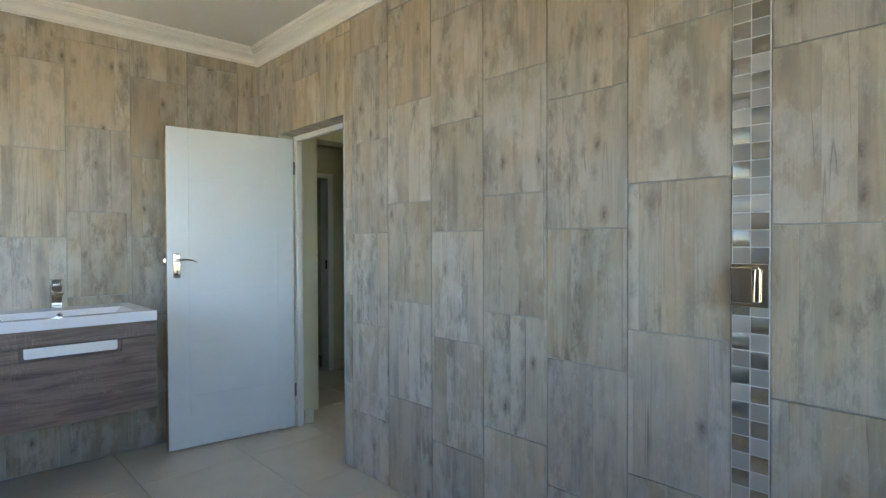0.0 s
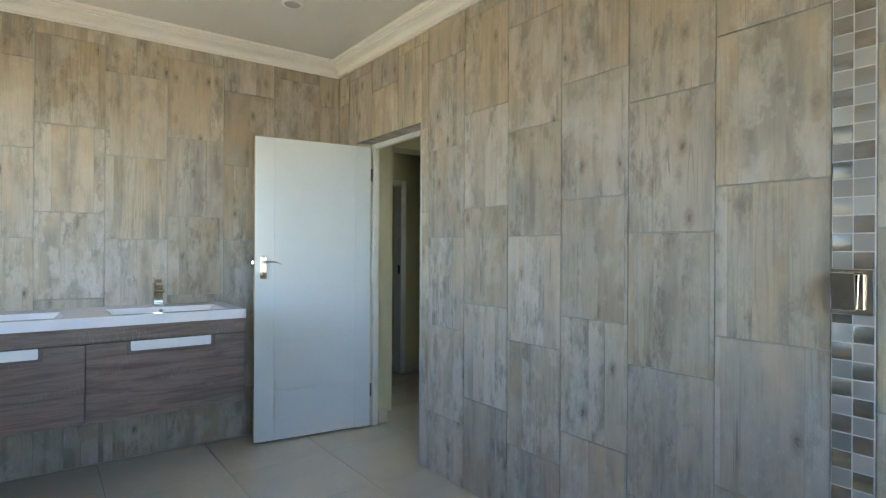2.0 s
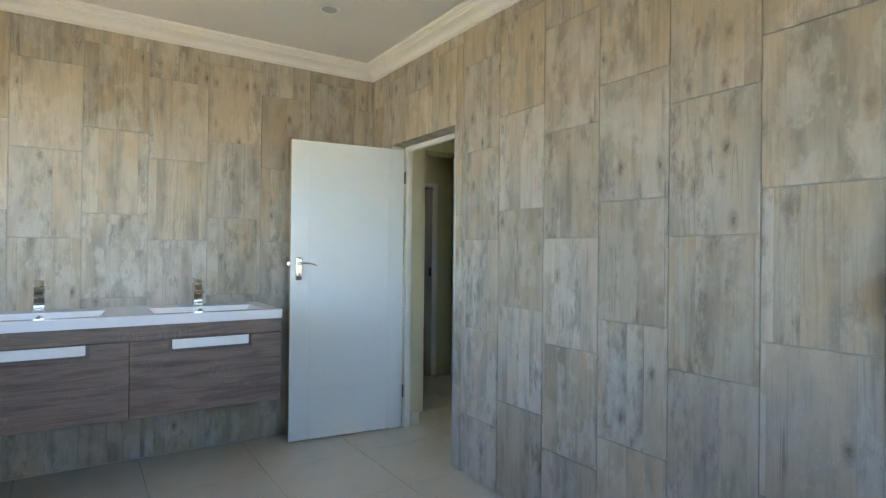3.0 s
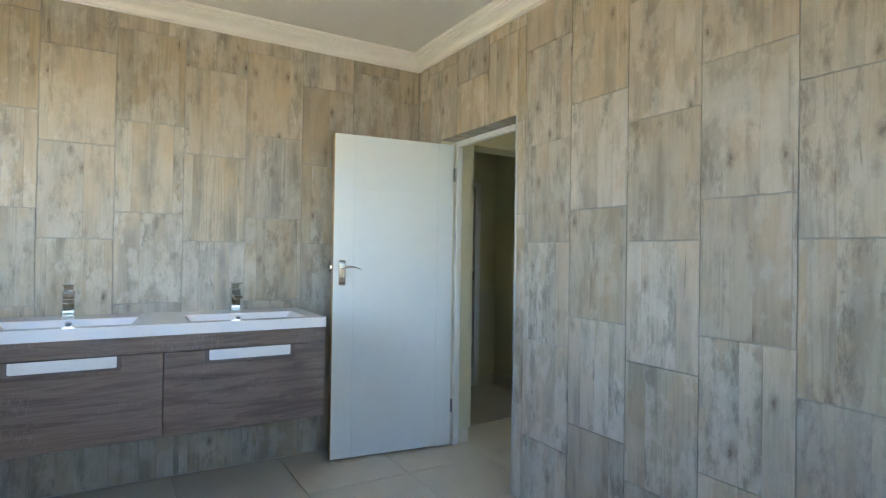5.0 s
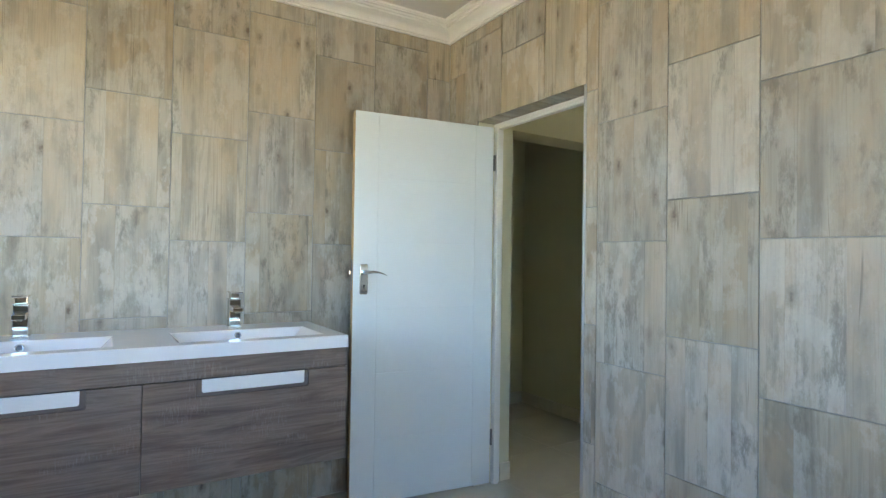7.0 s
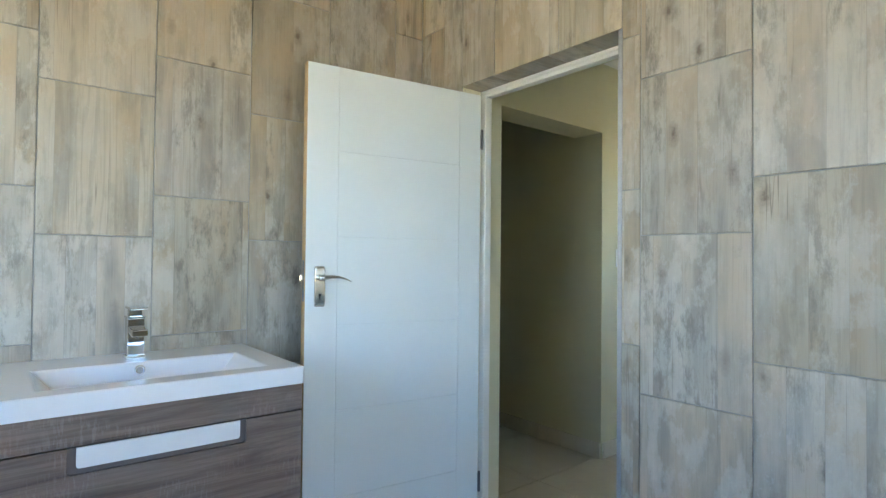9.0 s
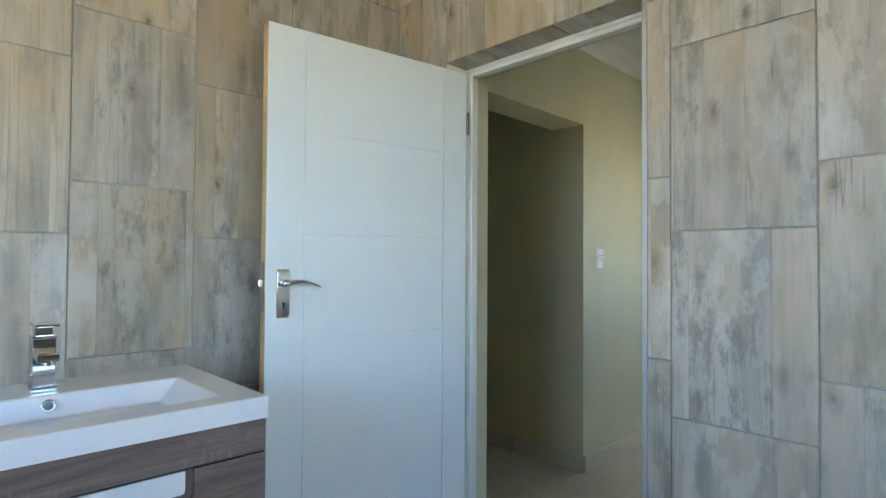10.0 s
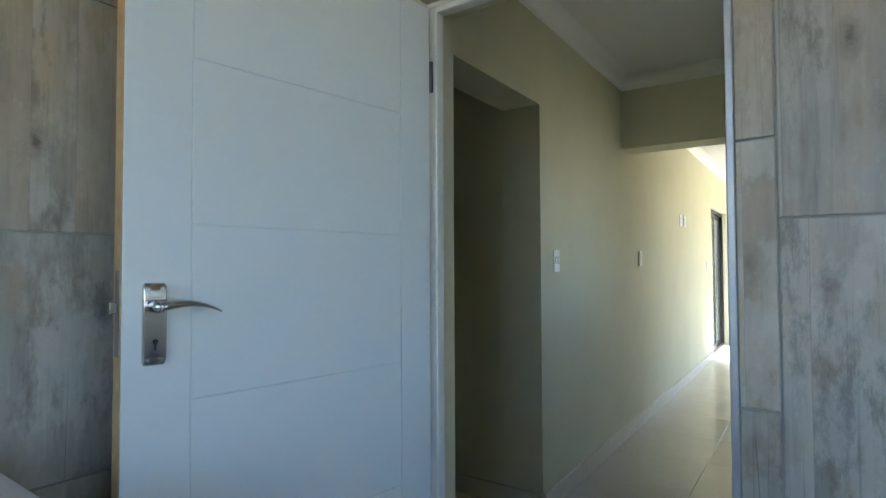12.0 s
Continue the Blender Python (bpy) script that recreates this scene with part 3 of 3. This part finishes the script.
FP = 0.607
flat = Matrix(((1, 0, 0, 0), (0, 0, 1, 0), (0, -1, 0, 0), (0, 0, 0, 1)))   # local -y becomes up
for i in range(-4, 3):
    for j in range(-7, 3):
        x0, y0 = 0.88 + i * FP, 2.79 + j * FP
        p, q = max(WX, x0 + 0.0012), min(2.05, x0 + FP - 0.0012)
        a, c = max(SY, y0 + 0.0012), min(NY, y0 + FP - 0.0012)
        if q - p > 0.02 and c - a > 0.02:
            if q > EX and (c < OPEN_R or a > OPEN_L):
                q = EX
            if q - p > 0.02:
                put_tile(floor, floor_mesh(q - p, c - a), pose((p + q) / 2, (a + c) / 2, -0.010) @ flat, "floor_tile")
for i in range(-2, 16):
    for j in range(-8, 3):
        s0, n0 = 0.62 + (i - 1) * FP, 0.028 + (j - 1) * FP
        p, q = max(-1.21, s0 + 0.0012), min(HEND, s0 + FP - 0.0012)
        a, c = max(HS if s0 < ADDED_ROOM else LS, n0 + 0.0012), min(1.3 if s0 < 0.1 else 0.05, n0 + FP - 0.0012)
        if s0 > 5:
            c = min(0.22, n0 + FP - 0.0012) if j == 1 else c
        if q - p > 0.02 and c - a > 0.02:
            put_tile(floor, floor_mesh(q - p, c - a), HALL @ pose((p + q) / 2, (a + c) / 2, -0.010) @ flat, "floor_tile")
tagged(part("door_saddle", box_bm(2.05, OPEN_R, -0.01, 2.115, OPEN_L, 0.0005, bevel=0.0005), M_FLOOR), "cream porcelain strip under the door", "threshold", kind="structure")

# skirting of cut floor tiles in the hall
sk = thing("skirting_hall", "cream tile skirting along the hall walls", "skirting", kind="structure")
for i in range(10):
    p, q = max(0.0, 0.62 + (i - 1) * FP + 0.001), min(SL0, 0.62 + i * FP - 0.001)
    if q - p > 0.02:
        ob = put_tile(sk, tile_mesh(q - p, 0.10, 0.012, 0.0015, M_SKIRT, "skirting_tile"), HALL @ pose((p + q) / 2, 0, 0.05), "skirting_tile")
for a, c in ((3.985, 4.5), (4.503, PY)):
    put_tile(sk, tile_mesh(c - a, 0.10, 0.012, 0.0015, M_SKIRT, "skirting_tile"), pose(3.289, (a + c) / 2, 0.05, 0, 0, -90), "skirting_tile")
put_tile(sk, tile_mesh(0.184, 0.10, 0.012, 0.0015, M_SKIRT, "skirting_tile"), pose(3.184, PY, 0.05), "skirting_tile")
put_tile(sk, tile_mesh(0.074, 0.10, 0.012, 0.0015, M_SKIRT, "skirting_tile"), pose(2.066, OPEN_L, 0.05), "skirting_tile")

# ---- the bathroom door, standing open ----
LEAF_W, LEAF_H, LEAF_T = 0.813, 2.026, 0.04
DOOR = pose(1.136, 3.777, 0.012, 0, 0, math.degrees(math.atan2(-0.097, 0.819)))    # local x from the free edge to the hinges, -y to the room
door = thing("door_1", "white painted panel door standing open beside the vanity", "door", DOOR, kind="structure")
GV, GH = (0.126, 0.697), (0.33, 0.67, 1.003, 1.352, 1.69)
G = 0.0024
bm = bmesh.new()
add_box(bm, 0.003, 0.0020, 0.0, LEAF_W - 0.003, LEAF_T, LEAF_H, bevel=0.001)
leaf = part("leaf", bm, M_DOOR, door)
for x0, x1 in ((0.0, GV[0] - G / 2), (GV[1] + G / 2, LEAF_W)):
    part("stile", box_bm(x0, 0, 0, x1, 0.004, LEAF_H, bevel=0.0008), M_DOOR, leaf)
zs = [0.0] + list(GH) + [LEAF_H]
for z0, z1 in zip(zs, zs[1:]):
    part("panel", box_bm(GV[0] + G / 2, 0, z0 + (G / 2 if z0 else 0), GV[1] - G / 2, 0.004, z1 - (G / 2 if z1 < LEAF_H else 0), bevel=0.0008), M_DOOR, leaf)
part("lipping", box_bm(-0.0015, 0.0035, 0.0, 0.003, LEAF_T, LEAF_H), M_DOOREDGE, leaf, "bare pine edge")
part("lock_face", box_bm(-0.003, 0.010, 1.10, -0.0012, 0.030, 1.26, bevel=0.0003), M_HINGE, door, "steel lock face plate")
part("latch", box_bm(-0.017, 0.012, 1.180, -0.003, 0.026, 1.203, bevel=0.002), M_CHROME, door, "chrome latch bolt")
HZ = -0.012
bm = bmesh.new()
rows = []
for k in range(21):
    q = k / 10 - 1
    side = 0.0215 - 0.003 * max(0.0, abs(q) - 0.95) / 0.05
    deep = 0.0032 + 0.0052 * (1 - abs(q) ** 9)
    rows.append([bm.verts.new((0.0555 + side * u, y, 1.170 + HZ + 0.078 * q)) for u, y in ((-1, 0.0), (-1, -deep + 0.0022), (-0.88, -deep), (0.88, -deep), (1, -deep + 0.0022), (1, 0.0))])
for a, c in zip(rows, rows[1:]):
    for i in range(5):
        bm.faces.new((a[i], a[i + 1], c[i + 1], c[i]))
bm.faces.new(rows[0][::-1])
bm.faces.new(rows[-1])
bmesh.ops.recalc_face_normals(bm, faces=bm.faces)
bmesh.ops.split_edges(bm, edges=[bm.edges.get((a[i], c[i])) for a, c in zip(rows, rows[1:]) for i in (2, 3)])
hp = part("handle_plate", bm, M_SATIN, door, "arched satin chrome lever plate", smooth=True)
for sx in (0.043, 0.068):
    for sz in (1.102, 1.238):
        bm = bmesh.new()
        add_cyl(bm, 0.0042, 0.0036, pose(sx, -0.0058, sz + HZ, 90), 0.0030, 16)
        part("screw", bm, M_CHROME, hp)
# no hole is cut: a black disc and bar paint the keyhole's shade
bm = bmesh.new()
add_cyl(bm, 0.005, 0.005, pose(0.0555, -0.0080, 1.137 + HZ, 90), 0.0012, 16)
add_box(bm, 0.0535, -0.0092, 1.120 + HZ, 0.0575, -0.0075, 1.137 + HZ)
part("keyhole", bm, M_DARK, hp, "black disc and slot painted as the keyhole's shade")
bm = bmesh.new()
add_cyl(bm, 0.0125, 0.0105, pose(0.0555, -0.005, 1.204 + HZ, 90), 0.04, 24)
ring = []
for i in range(13):
    t = i / 12
    x = 0.050 + 0.118 * t
    z = 1.204 + HZ + 0.004 * math.sin(t * math.pi) + 0.004 * t - 0.018 * t ** 3
    y = -0.043 + 0.004 * t
    rz, ry = 0.0085 * (1 - t) + 0.0022, 0.0095 * (1 - t) + 0.006
    ring.append([bm.verts.new((x, y + ry * math.cos(a), z + rz * math.sin(a))) for a in [k * math.pi / 6 for k in range(12)]])
for a, c in zip(ring, ring[1:]):
    for i in range(12):
        bm.faces.new((a[i], a[(i + 1) % 12], c[(i + 1) % 12], c[i]))
bm.faces.new(ring[0][::-1])
bm.faces.new(ring[-1])
part("lever", bm, M_SATIN, hp, "curved satin lever handle", smooth=True)
for z in (0.225, 1.79):
    bm = bmesh.new()
    add_cyl(bm, 0.006, 0.006, pose(LEAF_W + 0.009, 0.002, z - 0.012), 0.09, 16)
    add_box(bm, LEAF_W - 0.002, 0.004, z - 0.010, LEAF_W + 0.010, 0.006, z + 0.076)
    part("hinge", bm, M_HINGE, door, "dark steel butt hinge")

# ---- vanity ----
VX0, VX1, VY = -0.622, 0.978, 3.437


def vanity_unit(x0):
    w = 0.797
    u = thing("vanity_unit", "wall-hung smoked oak drawer unit with a white inset grip", "cabinet", pose(x0, VY, 0), group="vanity drawer units under the basins")
    d = NY - VY - 0.002
    part("body", box_bm(0.001, 0.021, 0.402, w - 0.001, d, 0.868, bevel=0.001), M_WOOD, u)
    a0, a1, zb, zt, r = 0.184, 0.624, 0.735, 0.802, 0.010

    def notch(a0, a1, zb, zt, r):
        pts = [(a1, zt)]
        pts += [(a1 - r + r * math.cos(t), zb + r - r * math.sin(t)) for t in [k * math.pi / 10 for k in range(6)]]
        pts += [(a0 + r - r * math.sin(t), zb + r - r * math.cos(t)) for t in [k * math.pi / 10 for k in range(6)]]
        return pts + [(a0, zt)]
    out = [(0.0004, zt), (0.0004, 0.400), (w - 0.0004, 0.400), (w - 0.0004, zt)] + notch(a0, a1, zb, zt, r)
    front = part("drawer_front", extrude_outline(out, 0.0, 0.020), M_WOOD, u)
    smooth_by_angle(front, 0.001, 1)
    grip = part("grip_surround", extrude_outline(notch(a0 + 0.0005, a1 - 0.0005, zb + 0.0005, zt, r), 0.007, 0.020), M_GREY, front, "dark rounded recess around the grip")
    part("grip", extrude_outline(notch(a0 + 0.019, a1 - 0.019, zb + 0.015, zt - 0.001, 0.008), 0.0, 0.012), M_WHITE, front, "white inset grip panel")
    return u


unit = vanity_unit(0.1795)
copy_thing(unit, pose(0.1795 - 0.799, VY, 0))

tagged(part("vanity_rail", box_bm(VX0 + 0.002, VY, 0.806, VX1 - 0.002, VY + 0.020, 0.8855, bevel=0.0012), M_WOOD), "long smoked oak rail under the basin top", "rail")

basins = thing("double_basin", "white cast double basin top with two rectangular bowls", "basin")
ZT, ZB0 = 0.94, 0.8865
bx = [(-0.503, 0.083), (0.300, 0.887)]
by = (3.505, 3.805)
xs = [VX0 - 0.006, bx[0][0], bx[0][1], bx[1][0], bx[1][1], VX1 + 0.002]
ys = [3.431, by[0], by[1], NY - 0.001]
bm = bmesh.new()
grid = [[bm.verts.new((x, y, ZT)) for y in ys] for x in xs]
for i in range(5):
    for j in range(3):
        if j == 1 and i in (1, 3):
            continue
        bm.faces.new((grid[i][j], grid[i + 1][j], grid[i + 1][j + 1], grid[i][j + 1]))
for i in (1, 3):
    top = [grid[i][1], grid[i + 1][1], grid[i + 1][2], grid[i][2]]
    x0, x1 = xs[i], xs[i + 1]
    mid = [bm.verts.new(p) for p in ((x0 + 0.05, by[0] + 0.022, 0.884), (x1 - 0.05, by[0] + 0.022, 0.884), (x1 - 0.05, by[1] - 0.014, 0.884), (x0 + 0.05, by[1] - 0.014, 0.884))]
    cen = bm.verts.new(((x0 + x1) / 2, (by[0] + by[1]) / 2 + 0.02, 0.876))
    for k in range(4):
        n = (k + 1) % 4
        bm.faces.new((top[k], top[n], mid[n], mid[k]))
        bm.faces.new((mid[k], mid[n], cen))
rim = [grid[i][0] for i in range(6)] + [grid[5][j] for j in range(1, 4)] + [grid[i][3] for i in range(4, -1, -1)] + [grid[0][j] for j in (2, 1)]
low = [bm.verts.new((v.co.x, v.co.y, ZB0)) for v in rim]
for i in range(len(rim)):
    j = (i + 1) % len(rim)
    bm.faces.new((rim[i], low[i], low[j], rim[j]))
top = part("basin_top", bm, M_ACRYL, basins)
smooth_by_angle(top, 0.005, 3)
for x0, x1 in bx:
    xc = (x0 + x1) / 2
    bm = bmesh.new()
    ring = []
    for rr, dy in ((0.016, 0.0), (0.0155, -0.005), (0.010, -0.005), (0.0095, -0.002)):
        ring.append([bm.verts.new((rr * math.cos(k * math.pi / 12), dy, rr * math.sin(k * math.pi / 12))) for k in range(24)])
    for a, c in zip(ring, ring[1:]):
        for i in range(24):
            bm.faces.new((a[i], a[(i + 1) % 24], c[(i + 1) % 24], c[i]))
    ov = part("overflow_ring", bm, M_CHROME, basins, "chrome overflow ring", smooth=True)
    ov.matrix_world = pose(xc - 0.012, by[1] - 0.0085, 0.914, -14)
    # solid dull grey disc, its colour stands in for shade inside the overflow
    bm = bmesh.new()
    add_cyl(bm, 0.0096, 0.0096, pose(0, 0, 0, 90), 0.0015, 20)
    part("overflow_hole", bm, M_HINGE, ov, "dull grey disc painted as the shade in the overflow hole")
    bm = bmesh.new()
    add_cyl(bm, 0.031, 0.027, pose(xc, (by[0] + by[1]) / 2 + 0.02, 0.8755), 0.005, 28)
    part("waste", bm, M_CHROME, basins, "chrome basin waste")


def tap(x):
    """A square single-lever mixer."""
    t = thing("basin_mixer", "square chrome basin mixer tap on the basin top", "tap", pose(x, 3.872, ZT), group="basin mixers")
    part("base", box_bm(-0.030, -0.030, 0.0, 0.030, 0.030, 0.014, bevel=0.003, seg=2), M_CHROME, t)
    part("body", box_bm(-0.0255, -0.0255, 0.014, 0.0255, 0.0255, 0.136, bevel=0.003, seg=2), M_CHROME, t)
    part("band", box_bm(-0.0275, -0.0275, 0.043, 0.0275, 0.0275, 0.049, bevel=0.0015), M_CHROME, t)
    bm = bmesh.new()
    add_box(bm, -0.0235, -0.090, 0.088, 0.0235, -0.024, 0.111, bevel=0.004, seg=2)
    for v in bm.verts:
        v.co.z -= max(0.0, -v.co.y - 0.03) * 0.12
    sp = part("spout", bm, M_CHROME, t)
    bm = bmesh.new()
    add_cyl(bm, 0.010, 0.010, pose(0, -0.076, 0.075), 0.010, 18)
    part("aerator", bm, M_CHROME, sp)
    part("collar", box_bm(-0.0275, -0.0275, 0.136, 0.0275, 0.0275, 0.141, bevel=0.0015), M_CHROME, t)
    part("cartridge", box_bm(-0.0195, -0.0195, 0.141, 0.0195, 0.0195, 0.166, bevel=0.002), M_CHROME, t)
    part("lever", box_bm(-0.026, -0.066, 0.166, 0.026, 0.026, 0.174, bevel=0.0025, seg=2), M_CHROME, t)
    return t


mixer = tap(0.578)
copy_thing(mixer, pose(-0.226, 3.872, ZT))

# ---- shower mixer ----
sm = thing("shower_mixer", "square chrome concealed shower mixer on the mosaic strip", "shower mixer", pose(EX - 0.006, 0.680, 1.183, 0, 0, -90))
part("plate", box_bm(-0.052, -0.008, -0.066, 0.052, 0.002, 0.066, bevel=0.003, seg=2), M_CHROME, sm)
part("body", box_bm(-0.030, -0.022, -0.048, 0.034, -0.008, 0.050, bevel=0.0015), M_CHROME, sm)
bm = bmesh.new()
add_box(bm, -0.040, -0.036, -0.052, 0.018, -0.022, 0.056, bevel=0.003, seg=2)
for v in bm.verts:
    v.co.y -= 0.10 * max(0.0, v.co.z + 0.05)
part("lever", bm, M_CHROME, sm, "flat chrome lever")

# ---- downlight ----
dl = thing("downlight", "round white recessed ceiling downlight, switched off", "ceiling light", pose(1.155, 3.185, CEIL))
bm = bmesh.new()
ring = []
for rr, z in ((0.062, 0.0), (0.061, -0.004), (0.052, -0.006), (0.044, -0.003), (0.041, 0.012), (0.0, 0.014)):
    if rr:
        ring.append([bm.verts.new((rr * math.cos(k * math.pi / 18), rr * math.sin(k * math.pi / 18), z)) for k in range(36)])
for a, c in zip(ring, ring[1:]):
    for i in range(36):
        bm.faces.new((a[i], a[(i + 1) % 36], c[(i + 1) % 36], c[i]))
part("bezel", bm, M_WHITE, dl, smooth=True)
bm = bmesh.new()
add_cyl(bm, 0.043, 0.043, pose(0, 0, -0.0035), 0.003, 32)
part("lens", bm, M_LENS, dl, "frosted lamp lens")

# ---- toilet ----
wc = thing("toilet", "white ceramic toilet with a closed lid against the wall", "toilet", pose(WX, 2.61, 0))


def oval(cx, a, c, n=40, flat_x=None):
    pts = []
    for k in range(n):
        t = 2 * math.pi * k / n
        x, y = cx + a * math.cos(t), c * math.sin(t)
        if flat_x is not None:
            x = max(x, flat_x)
        pts.append((x, y))
    return pts


def loft(rings):
    bm = bmesh.new()
    vs = [[bm.verts.new(p) for p in r] for r in rings]
    n = len(vs[0])
    for a, c in zip(vs, vs[1:]):
        for i in range(n):
            bm.faces.new((a[i], a[(i + 1) % n], c[(i + 1) % n], c[i]))
    bm.faces.new(vs[0][::-1])
    bm.faces.new(vs[-1])
    return bm


part("pan", loft([[(x, y, z) for x, y in oval(cx, a, c, flat_x=0.0)] for cx, a, c, z in ((0.30, 0.30, 0.13, 0.0), (0.30, 0.29, 0.12, 0.08), (0.34, 0.34, 0.15, 0.24), (0.37, 0.36, 0.178, 0.36), (0.37, 0.365, 0.18, 0.385))]), M_ACRYL, wc, smooth=True)
part("seat", loft([[(x, y, z) for x, y in oval(0.42, a, c, flat_x=0.2)] for a, c, z in ((0.31, 0.176, 0.387), (0.318, 0.184, 0.392), (0.318, 0.184, 0.402), (0.31, 0.178, 0.405))]), M_WHITE, wc, smooth=True)
part("lid", loft([[(x, y, z) for x, y in oval(0.42, a, c, flat_x=0.2)] for a, c, z in ((0.31, 0.178, 0.4055), (0.316, 0.184, 0.410), (0.314, 0.182, 0.420), (0.296, 0.165, 0.427))]), M_WHITE, wc, "closed white lid", smooth=True)
ci = part("cistern", box_bm(0.005, -0.185, 0.387, 0.185, 0.185, 0.76, bevel=0.02, seg=3), M_ACRYL, wc)
part("cistern_lid", box_bm(0.002, -0.19, 0.76, 0.192, 0.19, 0.79, bevel=0.008, seg=2), M_ACRYL, wc)

# ---- hall fittings ----
def switch_plate(s, z, w, h, rockers, label):
    t = thing("light_switch", label, "light switch", HALL @ pose(s, 0, z), group="hall wall switches")
    p = part("plate", box_bm(-w / 2, -0.009, -h / 2, w / 2, 0.0, h / 2, bevel=0.003, seg=2), M_WHITE, t)
    for rx, rz, rw, rh in rockers:
        # grey border proud of the plate; its colour paints in the gap's shade
        part("recess", box_bm(rx - rw / 2 - 0.003, -0.0098, rz - rh / 2 - 0.003, rx + rw / 2 + 0.003, -0.008, rz + rh / 2 + 0.003), M_SHADE, p, "grey border painted in as the shaded gap around the rocker")
        part("rocker", box_bm(rx - rw / 2, -0.0125, rz - rh / 2, rx + rw / 2, -0.008, rz + rh / 2, bevel=0.0015), M_WHITE, p)
    return t


one = ((-0.016, 0.004, 0.016, 0.030), (0.016, 0.004, 0.016, 0.030))
switch_plate(0.197, 1.301, 0.075, 0.120, one, "white two-rocker light switch on the cream wall")
switch_plate(1.95, 1.327, 0.075, 0.120, ((0.0, 0.02, 0.03, 0.03), (0.0, -0.02, 0.03, 0.03)), "white light switch on the cream wall")
switch_plate(3.60, 1.745, 0.10, 0.120, ((0.0, 0.0, 0.03, 0.05),), "white control plate high on the cream wall")
switch_plate(3.80, 1.745, 0.10, 0.120, ((0.0, 0.0, 0.03, 0.05),), "white control plate high on the cream wall")
switch_plate(5.27, 1.28, 0.075, 0.120, one, "white light switch beside the sliding door")

sd = thing("sliding_door", "dark bronze aluminium sliding door with clear glass", "sliding door", HALL, kind="structure")
fd0, fd1 = 0.06, 0.14
for b in ((SL0, fd0, 0, SL0 + 0.05, fd1, SLT), (SL1 - 0.05, fd0, 0, SL1, fd1, SLT), (SL0 + 0.05, fd0, SLT - 0.05, SL1 - 0.05, fd1, SLT), (SL0 + 0.05, fd0, 0, SL1 - 0.05, fd1, 0.03)):
    part("frame", box_bm(*b, bevel=0.003), M_BRONZE, sd)
mid = (SL0 + SL1) / 2
for x0, x1, y in ((SL0 + 0.05, mid + 0.03, 0.085), (mid - 0.03, SL1 - 0.05, 0.115)):
    sash = part("sash", box_bm(x0, y - 0.014, 0.03, x0 + 0.06, y + 0.014, SLT - 0.05, bevel=0.002), M_BRONZE, sd)
    part("stile", box_bm(x1 - 0.06, y - 0.014, 0.03, x1, y + 0.014, SLT - 0.05, bevel=0.002), M_BRONZE, sash)
    part("rail", box_bm(x0 + 0.06, y - 0.014, 0.03, x1 - 0.06, y + 0.014, 0.10, bevel=0.002), M_BRONZE, sash)
    part("rail", box_bm(x0 + 0.06, y - 0.014, SLT - 0.11, x1 - 0.06, y + 0.014, SLT - 0.05, bevel=0.002), M_BRONZE, sash)
    g = part("pane", box_bm(x0 + 0.06, y - 0.003, 0.10, x1 - 0.06, y + 0.003, SLT - 0.11), M_GLASS, sash)
    g.visible_shadow = False
